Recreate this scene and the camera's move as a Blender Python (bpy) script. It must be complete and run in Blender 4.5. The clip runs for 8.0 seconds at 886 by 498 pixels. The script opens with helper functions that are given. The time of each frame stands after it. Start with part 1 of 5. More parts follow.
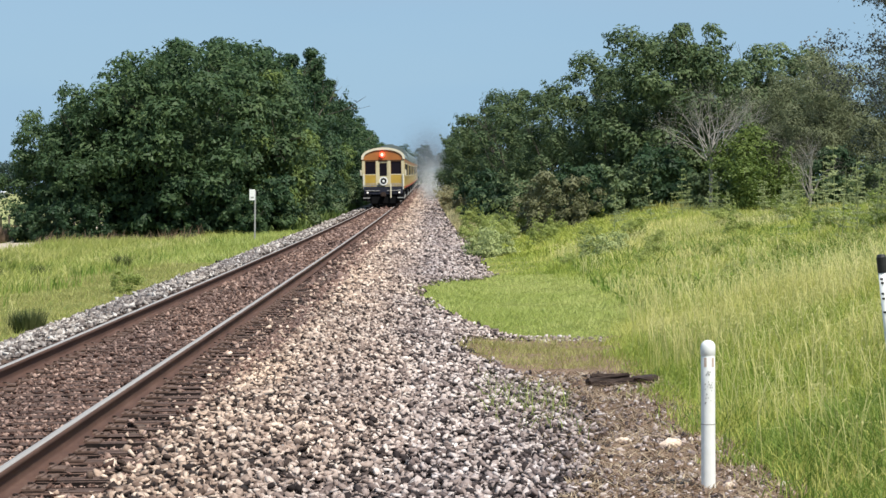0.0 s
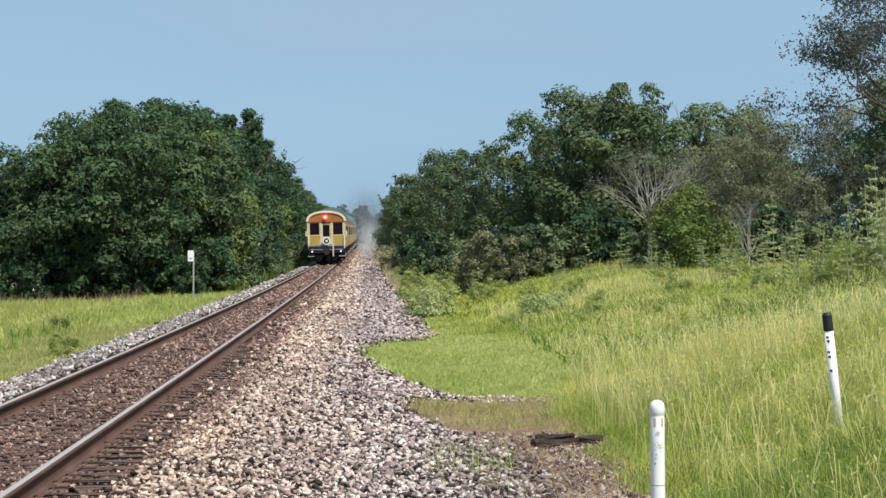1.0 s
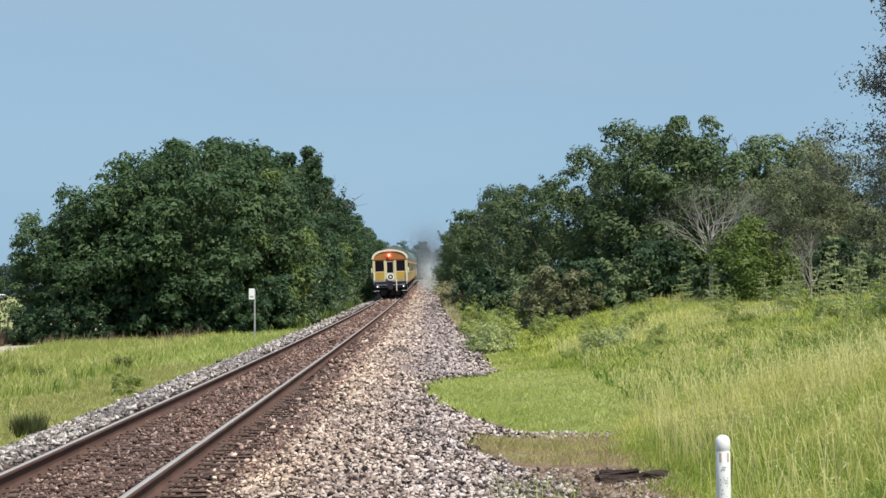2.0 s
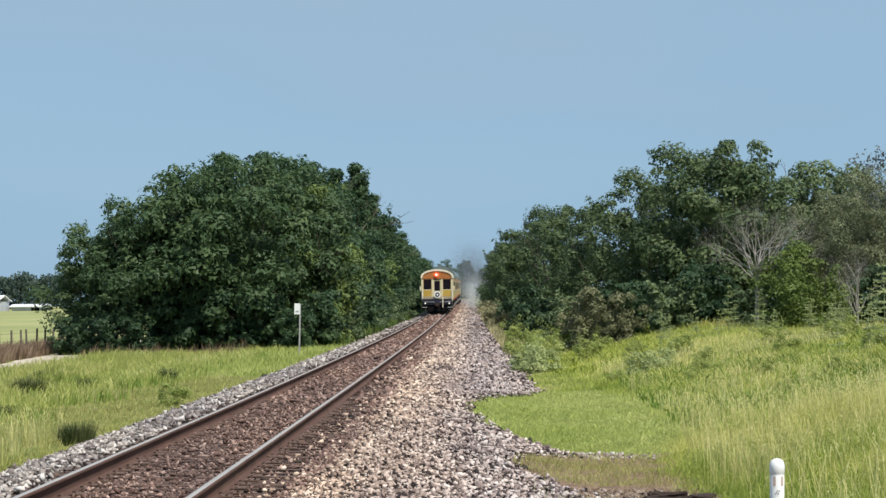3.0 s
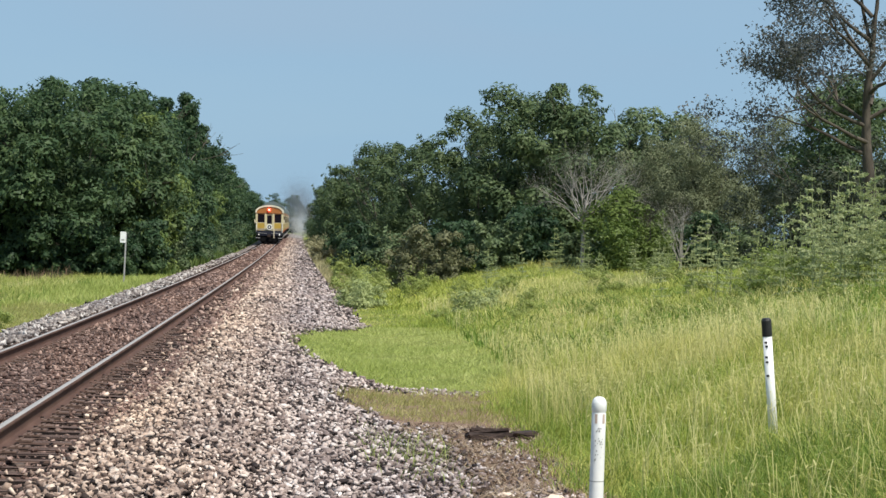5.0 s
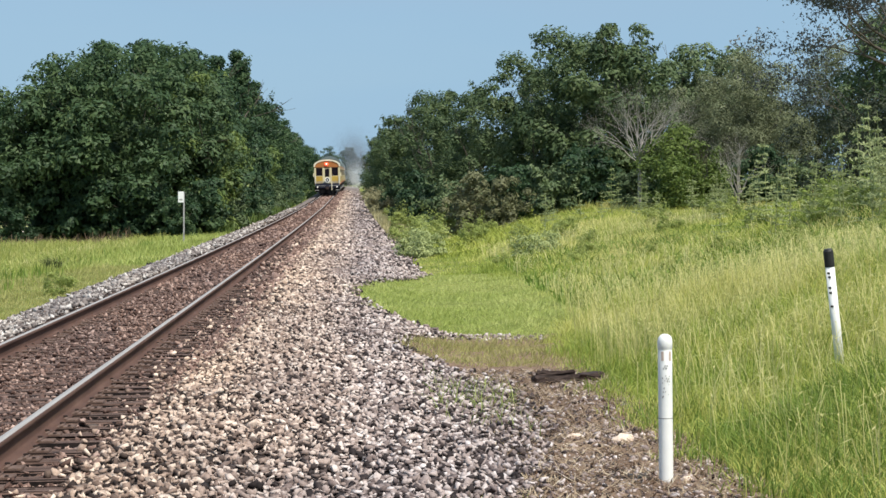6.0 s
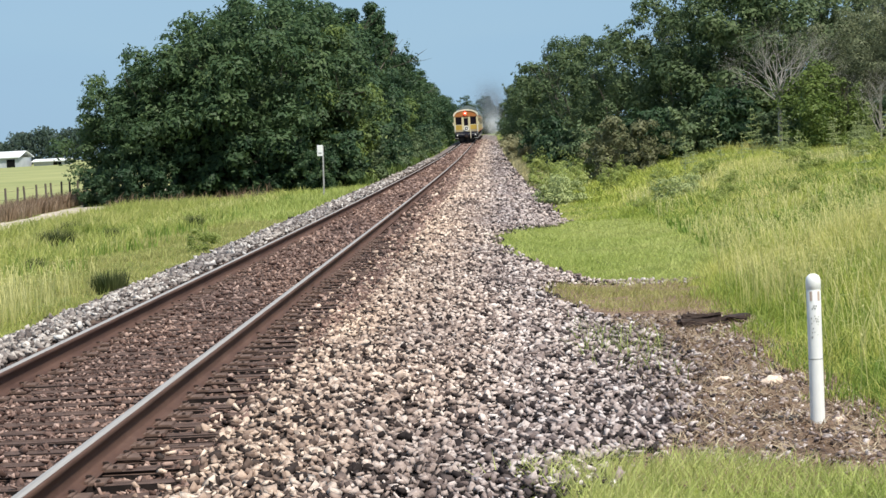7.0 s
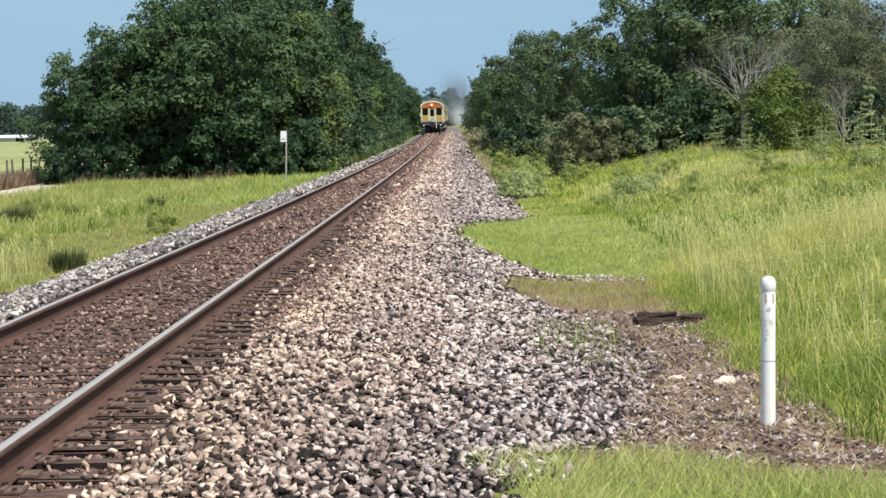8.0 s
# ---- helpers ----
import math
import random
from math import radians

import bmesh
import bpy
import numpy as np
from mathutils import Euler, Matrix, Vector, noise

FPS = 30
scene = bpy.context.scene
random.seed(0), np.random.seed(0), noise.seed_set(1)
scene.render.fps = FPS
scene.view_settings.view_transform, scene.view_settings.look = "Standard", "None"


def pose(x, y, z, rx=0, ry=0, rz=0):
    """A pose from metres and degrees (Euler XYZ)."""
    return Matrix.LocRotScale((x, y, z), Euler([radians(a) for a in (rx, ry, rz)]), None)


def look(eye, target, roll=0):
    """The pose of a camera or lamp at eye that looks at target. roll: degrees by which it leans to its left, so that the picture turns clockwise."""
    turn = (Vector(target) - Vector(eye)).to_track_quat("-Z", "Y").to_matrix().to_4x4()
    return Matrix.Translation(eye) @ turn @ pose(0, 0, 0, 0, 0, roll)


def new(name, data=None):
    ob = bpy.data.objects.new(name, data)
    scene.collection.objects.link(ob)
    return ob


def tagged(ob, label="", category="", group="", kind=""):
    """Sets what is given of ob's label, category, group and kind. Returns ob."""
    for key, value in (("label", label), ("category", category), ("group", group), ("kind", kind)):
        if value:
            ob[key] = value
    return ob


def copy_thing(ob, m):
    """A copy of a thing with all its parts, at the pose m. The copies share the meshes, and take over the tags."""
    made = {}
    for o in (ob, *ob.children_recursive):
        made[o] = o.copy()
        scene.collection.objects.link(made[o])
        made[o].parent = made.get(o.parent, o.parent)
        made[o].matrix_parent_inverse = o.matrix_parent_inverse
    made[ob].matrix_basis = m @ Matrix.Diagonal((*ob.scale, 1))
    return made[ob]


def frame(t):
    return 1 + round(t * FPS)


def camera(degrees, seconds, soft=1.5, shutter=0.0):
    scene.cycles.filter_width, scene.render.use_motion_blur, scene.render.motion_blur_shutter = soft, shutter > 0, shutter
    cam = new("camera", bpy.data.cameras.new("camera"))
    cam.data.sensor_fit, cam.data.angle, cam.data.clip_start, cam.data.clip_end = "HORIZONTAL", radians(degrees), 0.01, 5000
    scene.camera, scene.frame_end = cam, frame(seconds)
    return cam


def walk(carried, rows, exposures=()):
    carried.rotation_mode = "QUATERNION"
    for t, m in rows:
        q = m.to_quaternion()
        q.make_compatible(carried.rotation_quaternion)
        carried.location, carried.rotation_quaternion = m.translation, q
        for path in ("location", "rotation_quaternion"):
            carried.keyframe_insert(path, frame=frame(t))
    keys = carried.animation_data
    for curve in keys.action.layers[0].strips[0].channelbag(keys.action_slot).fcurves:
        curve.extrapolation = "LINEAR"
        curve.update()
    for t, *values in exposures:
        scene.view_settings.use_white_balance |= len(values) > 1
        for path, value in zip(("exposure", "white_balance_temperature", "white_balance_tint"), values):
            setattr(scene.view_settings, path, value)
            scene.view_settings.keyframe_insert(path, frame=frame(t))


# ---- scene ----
cam = camera(22.62, 8.0, soft=1.5)
PATH = [
    (0.0, look((2.601, -0.160, 1.646), (2.854, 49.820, 0.239), -0.92)),
    (0.5, look((2.522, -0.010, 1.643), (3.846, 49.969, 1.030), -0.75)),
    (1.0, look((2.542, 0.022, 1.643), (4.220, 49.994, 1.567), -1.17)),
    (1.5, look((2.567, 0.068, 1.642), (3.795, 50.052, 1.973), -1.65)),
    (2.0, look((2.527, 0.057, 1.651), (2.875, 50.050, 2.411), -1.79)),
    (2.2, look((2.485, 0.045, 1.656), (2.502, 50.037, 2.554), -1.68)),
    (3.3, look((2.412, 0.016, 1.624), (1.970, 49.998, 2.858), -0.09)),
    (3.5, look((2.409, 0.004, 1.620), (2.286, 49.990, 2.811), 0.23)),
    (4.0, look((2.409, 0.002, 1.613), (3.500, 49.981, 2.531), 0.95)),
    (4.5, look((2.409, -0.025, 1.604), (4.951, 49.908, 2.048), 1.59)),
    (4.7, look((2.402, 0.030, 1.604), (5.435, 49.937, 1.782), 1.67)),
    (5.8, look((2.369, -0.077, 1.574), (4.950, 49.844, 0.466), -0.45)),
    (6.0, look((2.364, -0.045, 1.593), (4.335, 49.897, 0.206), -1.24)),
    (6.5, look((2.345, 0.015, 1.602), (2.425, 49.978, -0.316), -2.78)),
    (7.0, look((2.346, 0.044, 1.587), (1.118, 49.969, -0.858), -3.02)),
    (7.5, look((2.350, 0.009, 1.588), (1.085, 49.917, -1.170), -2.30)),
    (8.0, look((2.362, 0.009, 1.584), (2.022, 49.936, -1.093), -0.98)),
]
walk(cam, PATH, exposures=[(0.0, 0.42), (1.0, 0.40), (2.2, 0.34), (3.5, 0.29), (4.7, 0.31), (6.0, 0.40), (8.0, 0.42)])

# ---- light ----
SUN_EL, SUN_AZ = 56.0, 140.0   # elevation, compass angle from +y clockwise
world = bpy.data.worlds.new("sky")
scene.world = world
world.use_nodes = True
wn, wl = world.node_tree.nodes, world.node_tree.links
wn.clear()
w_out = wn.new("ShaderNodeOutputWorld")
w_bg = wn.new("ShaderNodeBackground")
w_sky = wn.new("ShaderNodeTexSky")
w_sky.sky_type = "NISHITA"
w_sky.sun_disc = False
w_sky.sun_elevation = radians(SUN_EL)
w_sky.sun_rotation = radians(SUN_AZ)
w_sky.dust_density, w_sky.ozone_density, w_sky.air_density = 0.6, 2.5, 1.0
w_bg.inputs["Strength"].default_value = 0.092
# thin high haze that dulls the blue, a little thicker in soft streaks
w_tc = wn.new("ShaderNodeTexCoord")
w_map = wn.new("ShaderNodeMapping")
w_map.inputs["Scale"].default_value = (2.0, 2.0, 9.0)
w_noise = wn.new("ShaderNodeTexNoise")
w_noise.inputs["Scale"].default_value = 1.6
w_noise.inputs["Detail"].default_value = 3.0
w_ramp = wn.new("ShaderNodeMapRange")
w_ramp.inputs["From Min"].default_value, w_ramp.inputs["From Max"].default_value = 0.42, 0.72
w_ramp.inputs["To Min"].default_value, w_ramp.inputs["To Max"].default_value = 0.82, 0.94
w_mix = wn.new("ShaderNodeMix")
w_mix.data_type = "RGBA"
wl.new(w_tc.outputs["Generated"], w_map.inputs["Vector"])
wl.new(w_map.outputs["Vector"], w_noise.inputs["Vector"])
wl.new(w_noise.outputs["Fac"], w_ramp.inputs["Value"])
w_sep = wn.new("ShaderNodeSeparateXYZ")
w_up = wn.new("ShaderNodeMapRange")
w_up.inputs["From Min"].default_value, w_up.inputs["From Max"].default_value = 0.03, 0.16
w_tint = wn.new("ShaderNodeMix")
w_tint.data_type = "RGBA"
w_tint.inputs["A"].default_value, w_tint.inputs["B"].default_value = (2.42, 4.14, 5.95, 1), (2.86, 4.22, 5.65, 1)
wl.new(w_tc.outputs["Generated"], w_sep.inputs["Vector"])
wl.new(w_sep.outputs["Z"], w_up.inputs["Value"])
wl.new(w_up.outputs["Result"], w_tint.inputs["Factor"])
wl.new(w_tint.outputs["Result"], w_mix.inputs["B"])
wl.new(w_ramp.outputs["Result"], w_mix.inputs["Factor"])
wl.new(w_sky.outputs["Color"], w_mix.inputs["A"])
w_cloud = wn.new("ShaderNodeMapRange")   # faint high cloud
w_cloud.inputs["From Min"].default_value, w_cloud.inputs["From Max"].default_value, w_cloud.inputs["To Max"].default_value = 0.5, 0.72, 0.24
w_veil = wn.new("ShaderNodeMix")
w_veil.data_type = "RGBA"
w_veil.inputs["B"].default_value = (3.7, 4.5, 5.45, 1)
wl.new(w_noise.outputs["Fac"], w_cloud.inputs["Value"])
wl.new(w_cloud.outputs["Result"], w_veil.inputs["Factor"])
wl.new(w_mix.outputs["Result"], w_veil.inputs["A"])
wl.new(w_veil.outputs["Result"], w_bg.inputs["Color"])
wl.new(w_bg.outputs["Background"], w_out.inputs["Surface"])

sun = new("sun", bpy.data.lights.new("sun", "SUN"))
sun.data.energy, sun.data.angle, sun.data.color = 4.6, radians(3), (0.97, 0.925, 0.83)
_el, _az = radians(SUN_EL), radians(SUN_AZ)
sun_dir = Vector((math.sin(_az) * math.cos(_el), math.cos(_az) * math.cos(_el), math.sin(_el)))
sun.matrix_world = look(sun_dir * 100, (0, 0, 0))

# ---- materials ----
def mat(name, rough=0.8, metal=0.0, spec=0.3):
    m = bpy.data.materials.new(name)
    m.use_nodes = True
    b = m.node_tree.nodes["Principled BSDF"]
    b.inputs["Roughness"].default_value = rough
    b.inputs["Metallic"].default_value = metal
    b.inputs["Specular IOR Level"].default_value = spec
    return m, m.node_tree.nodes, m.node_tree.links, b


def ramp(nodes, stops):
    r = nodes.new("ShaderNodeValToRGB")
    els = r.color_ramp.elements
    while len(els) < len(stops):
        els.new(0.5)
    for e, (p, c) in zip(els, stops):
        e.position, e.color = p, (*c, 1)
    return r


def noise_node(nodes, links, scale, detail=4.0, rough=0.55, stretch=None):
    tc = nodes.new("ShaderNodeTexCoord")
    n = nodes.new("ShaderNodeTexNoise")
    n.inputs["Scale"].default_value, n.inputs["Detail"].default_value, n.inputs["Roughness"].default_value = scale, detail, rough
    src = tc.outputs["Object"]
    if stretch:
        mp = nodes.new("ShaderNodeMapping")
        mp.inputs["Scale"].default_value = stretch
        links.new(src, mp.inputs["Vector"])
        src = mp.outputs["Vector"]
    links.new(src, n.inputs["Vector"])
    return n


def mixc(nodes, links, fac, a, b, mode="MIX"):
    x = nodes.new("ShaderNodeMix")
    x.data_type, x.blend_type = "RGBA", mode
    for key, val in (("Factor", fac), ("A", a), ("B", b)):
        if isinstance(val, (int, float)):
            x.inputs[key].default_value = val
        elif isinstance(val, tuple):
            x.inputs[key].default_value = (*val, 1)
        else:
            links.new(val, x.inputs[key])
    return x.outputs["Result"]


def bump(nodes, links, b, height, strength, dist):
    n = nodes.new("ShaderNodeBump")
    n.inputs["Strength"].default_value, n.inputs["Distance"].default_value = strength, dist
    links.new(height, n.inputs["Height"])
    links.new(n.outputs["Normal"], b.inputs["Normal"])


def worn(name, stops, scale, rough=0.8, metal=0.0, spec=0.3, bumpy=0.0, stretch=None, fine=0.25):
    """Two scales of noise through a colour ramp, with relief."""
    m, n, l, b = mat(name, rough, metal, spec)
    big = noise_node(n, l, scale, 5, 0.6, stretch)
    small = noise_node(n, l, scale * 9, 4, 0.6, stretch)
    f = n.new("ShaderNodeMix")
    f.inputs["Factor"].default_value = fine
    l.new(big.outputs["Fac"], f.inputs["A"])
    l.new(small.outputs["Fac"], f.inputs["B"])
    r = ramp(n, stops)
    l.new(f.outputs["Result"], r.inputs["Fac"])
    l.new(r.outputs["Color"], b.inputs["Base Color"])
    if bumpy:
        bump(n, l, b, small.outputs["Fac"], 0.6, bumpy)
    return m


def leafy(name, stops, patch=0.7, through_light=0.25, rough=0.55, obj=0.16, each=0.26, broad=1.2):
    """Foliage: each leaf its own tone, larger patches, and a shift from plant to plant."""
    m, n, l, b = mat(name, rough, 0, 0.25)
    g = n.new("ShaderNodeNewGeometry")
    big = noise_node(n, l, patch, 3, 0.6)
    oi = n.new("ShaderNodeObjectInfo")
    a = n.new("ShaderNodeMath"); a.operation = "MULTIPLY_ADD"
    a.inputs[1].default_value = each
    l.new(g.outputs["Random Per Island"], a.inputs[0])
    c = n.new("ShaderNodeMath"); c.operation = "MULTIPLY_ADD"
    c.inputs[1].default_value, c.inputs[2].default_value = broad, 0.495 - each / 2 - broad / 2
    l.new(big.outputs["Fac"], c.inputs[0])
    l.new(c.outputs[0], a.inputs[2])
    d = n.new("ShaderNodeMath"); d.operation = "MULTIPLY_ADD"
    d.inputs[1].default_value = obj
    l.new(oi.outputs["Random"], d.inputs[0])
    l.new(a.outputs[0], d.inputs[2])
    r = ramp(n, stops)
    l.new(d.outputs[0], r.inputs["Fac"])
    l.new(r.outputs["Color"], b.inputs["Base Color"])
    t = n.new("ShaderNodeBsdfTranslucent")
    l.new(r.outputs["Color"], t.inputs["Color"])
    mx = n.new("ShaderNodeMixShader")
    mx.inputs["Fac"].default_value = through_light
    l.new(b.outputs["BSDF"], mx.inputs[1])
    l.new(t.outputs["BSDF"], mx.inputs[2])
    l.new(mx.outputs["Shader"], n["Material Output"].inputs["Surface"])
    return m


M_LEAF = leafy("leaf_oak", [(0.1, (0.016, 0.037, 0.021)), (0.5, (0.039, 0.078, 0.036)), (0.9, (0.095, 0.147, 0.058))], through_light=0.32)
# lighter copy of the oak leaf, with sunlight put into the colour
M_LEAF_SUNNY = leafy("leaf_oak_sunlit", [(0.1, (0.025, 0.048, 0.024)), (0.5, (0.062, 0.108, 0.047)), (0.9, (0.135, 0.192, 0.078))], through_light=0.36)
M_LEAF_RIGHT = leafy("leaf_elm", [(0.1, (0.029, 0.052, 0.026)), (0.5, (0.066, 0.104, 0.045)), (0.9, (0.138, 0.182, 0.073))], through_light=0.3)
M_LEAF_OLIVE = leafy("leaf_olive", [(0.1, (0.048, 0.078, 0.037)), (0.5, (0.106, 0.150, 0.068)), (0.9, (0.20, 0.25, 0.115))])
M_LEAF_GREY = leafy("leaf_grey", [(0.1, (0.072, 0.084, 0.044)), (0.5, (0.138, 0.156, 0.082)), (0.9, (0.22, 0.245, 0.135))])
M_LEAF_LIME = leafy("leaf_lime", [(0.1, (0.040, 0.068, 0.022)), (0.5, (0.096, 0.146, 0.041)), (0.9, (0.195, 0.245, 0.070))], through_light=0.32)
# bluish leaves: the haze of distance is mixed into their colour
M_LEAF_HAZED = leafy("leaf_far_hazed", [(0.1, (0.020, 0.034, 0.028)), (0.5, (0.036, 0.058, 0.044)), (0.9, (0.062, 0.090, 0.062))], 0.05, 0.15)
M_LEAF_DARKGREY = leafy("leaf_dark_grey", [(0.1, (0.030, 0.034, 0.034)), (0.5, (0.066, 0.070, 0.068)), (0.9, (0.13, 0.136, 0.130))], 0.5, 0.2)
M_LEAF_SCRUB = leafy("leaf_scrub", [(0.1, (0.028, 0.036, 0.024)), (0.5, (0.058, 0.068, 0.042)), (0.9, (0.11, 0.125, 0.075))], 0.7, 0.2)
M_LEAF_FORB = leafy("leaf_forb", [(0.1, (0.19, 0.245, 0.065)), (0.5, (0.31, 0.365, 0.105)), (0.9, (0.46, 0.49, 0.18))], 0.8, 0.45)
M_LEAF_CEDAR = leafy("leaf_cedar", [(0.1, (0.040, 0.072, 0.016)), (0.5, (0.090, 0.135, 0.028)), (0.9, (0.16, 0.21, 0.05))])
M_LEAF_WEED = leafy("leaf_weed", [(0.1, (0.21, 0.25, 0.11)), (0.5, (0.35, 0.395, 0.19)), (0.9, (0.52, 0.55, 0.31))], through_light=0.4)
M_LEAF_BROWN = leafy("leaf_brown", [(0.1, (0.085, 0.092, 0.045)), (0.5, (0.145, 0.150, 0.075)), (0.9, (0.23, 0.23, 0.12))])
M_LEAF_WEEDY = leafy("leaf_weedy", [(0.1, (0.15, 0.210, 0.048)), (0.5, (0.28, 0.345, 0.090)), (0.9, (0.45, 0.49, 0.18))], 1.2, 0.4)
M_LEAF_TAN = leafy("leaf_tan", [(0.1, (0.15, 0.145, 0.072)), (0.5, (0.25, 0.235, 0.125)), (0.9, (0.37, 0.345, 0.20))])
M_LEAF_PALE = leafy("leaf_pale", [(0.1, (0.18, 0.225, 0.085)), (0.5, (0.32, 0.37, 0.15)), (0.9, (0.48, 0.52, 0.25))])
M_GRASS = leafy("grass_tall", [(0.1, (0.21, 0.285, 0.050)), (0.45, (0.38, 0.435, 0.092)), (0.7, (0.53, 0.53, 0.150)), (0.95, (0.70, 0.64, 0.27))], 0.26, 0.45, each=0.22, broad=2.2)
M_GRASS_LOW = leafy("grass_low", [(0.1, (0.26, 0.32, 0.075)), (0.5, (0.39, 0.45, 0.125)), (0.9, (0.52, 0.54, 0.20))], 0.4, 0.35, each=0.3, broad=1.4)
M_GRASS_DEEP = leafy("grass_deep", [(0.1, (0.075, 0.135, 0.022)), (0.5, (0.165, 0.255, 0.045)), (0.9, (0.31, 0.39, 0.085))], 0.5, 0.42)
M_GRASS_DRY = leafy("grass_dry", [(0.1, (0.36, 0.32, 0.15)), (0.5, (0.52, 0.46, 0.24)), (0.9, (0.68, 0.61, 0.37))], 0.6, 0.45)
M_GRASS_PALE = leafy("grass_pale", [(0.1, (0.27, 0.32, 0.075)), (0.45, (0.43, 0.455, 0.125)), (0.7, (0.56, 0.54, 0.20)), (0.95, (0.70, 0.64, 0.33))], 0.3, 0.45, each=0.22, broad=1.8)
M_GRASS_STRAW = leafy("grass_straw", [(0.1, (0.44, 0.43, 0.14)), (0.5, (0.62, 0.58, 0.24)), (0.9, (0.80, 0.74, 0.40))], 0.5, 0.45)
M_GRASS_TAN = leafy("grass_tan", [(0.1, (0.25, 0.24, 0.080)), (0.5, (0.38, 0.36, 0.13)), (0.9, (0.52, 0.48, 0.21))], 0.6, 0.4)
M_YELLOW_FORB = leafy("yellow_forb", [(0.1, (0.22, 0.28, 0.055)), (0.5, (0.34, 0.39, 0.075)), (0.9, (0.50, 0.49, 0.11))], 0.8, 0.4)
M_BROWN_WEED = leafy("brown_weed", [(0.1, (0.13, 0.085, 0.058)), (0.5, (0.23, 0.155, 0.105)), (0.9, (0.36, 0.27, 0.19))], 0.5, 0.25)
M_TUFT = leafy("coarse_tuft", [(0.1, (0.040, 0.055, 0.020)), (0.5, (0.085, 0.105, 0.038)), (0.9, (0.20, 0.20, 0.085))], 3.0, 0.3)
M_BARK = worn("bark", [(0.3, (0.045, 0.036, 0.028)), (0.7, (0.13, 0.11, 0.09))], 3.0, 0.9, bumpy=0.02, stretch=(1, 1, 0.25))
M_DEADWOOD = worn("dead_wood", [(0.3, (0.22, 0.20, 0.185)), (0.7, (0.42, 0.39, 0.36))], 3.0, 0.9, bumpy=0.01, stretch=(1, 1, 0.25))
M_TIE = worn("creosoted_wood", [(0.32, (0.026, 0.015, 0.012)), (0.5, (0.092, 0.054, 0.042)), (0.68, (0.24, 0.162, 0.134))], 2.2, 0.85, bumpy=0.012, stretch=(1.0, 9, 9), fine=0.45)
# creosoted sides, with the shade of the gaps between ties painted in
M_TIE_SHADE = worn("shaded_tie_side", [(0.3, (0.006, 0.004, 0.004)), (0.7, (0.030, 0.019, 0.016))], 5.0, 0.9, bumpy=0.01)
M_RUST = worn("rusty_steel", [(0.3, (0.068, 0.033, 0.024)), (0.55, (0.115, 0.060, 0.043)), (0.8, (0.175, 0.105, 0.080))], 5.0, 0.75, 0.15, bumpy=0.002, stretch=(1, 0.2, 1))
M_RAILTOP = worn("polished_rail", [(0.3, (0.34, 0.30, 0.275)), (0.7, (0.48, 0.44, 0.41))], 8.0, 0.5, 0.25, stretch=(6, 0.1, 1))
M_PLATE = worn("rusty_plate", [(0.3, (0.075, 0.045, 0.036)), (0.7, (0.19, 0.125, 0.10))], 14.0, 0.85, 0.05, bumpy=0.002)
M_SPIKE = worn("dark_iron", [(0.3, (0.02, 0.014, 0.012)), (0.7, (0.07, 0.045, 0.038))], 20.0, 0.8, 0.1)
M_DIRT = worn("dirt", [(0.3, (0.055, 0.033, 0.022)), (0.5, (0.18, 0.115, 0.078)), (0.72, (0.38, 0.275, 0.195))], 4.2, 0.95, bumpy=0.03, fine=0.5)
M_ROAD = worn("dirt_road_sand", [(0.3, (0.36, 0.29, 0.23)), (0.7, (0.58, 0.50, 0.42))], 0.6, 0.95, bumpy=0.02)


def stone_material(name, stops, near=(1.07, 0.965, 0.87), off=(0.93, 0.93, 1.0)):
    m, n, l, b = mat(name, 0.85, 0, 0.25)
    g = n.new("ShaderNodeNewGeometry")
    r = ramp(n, stops)
    l.new(g.outputs["Random Per Island"], r.inputs["Fac"])
    sm = noise_node(n, l, 34, 4, 0.65)
    tone = noise_node(n, l, 0.55, 3, 0.6, (1.0, 0.22, 1.0))
    tr = ramp(n, [(0.38, (0.74, 0.73, 0.75)), (0.58, (1.0, 0.97, 0.94))])
    l.new(tone.outputs["Fac"], tr.inputs["Fac"])
    dr = ramp(n, [(0.3, (0.66, 0.63, 0.60)), (0.62, (1.0, 1.0, 1.0))])
    l.new(sm.outputs["Fac"], dr.inputs["Fac"])
    c = mixc(n, l, 1.0, r.outputs["Color"], dr.outputs["Color"], "MULTIPLY")
    c = mixc(n, l, 1.0, c, tr.outputs["Color"], "MULTIPLY")
    # dusted tan beside the ties, cleaner blue-grey stone down the slope
    tc, sx, mr = n.new("ShaderNodeTexCoord"), n.new("ShaderNodeSeparateXYZ"), n.new("ShaderNodeMapRange")
    mr.inputs["From Min"].default_value, mr.inputs["From Max"].default_value = 1.0, 2.6
    l.new(tc.outputs["Object"], sx.inputs["Vector"])
    l.new(sx.outputs["X"], mr.inputs["Value"])
    side = mixc(n, l, mr.outputs["Result"], near, off)
    c = mixc(n, l, 1.0, c, side, "MULTIPLY")
    l.new(c, b.inputs["Base Color"])
    bump(n, l, b, sm.outputs["Fac"], 0.5, 0.01)
    return m


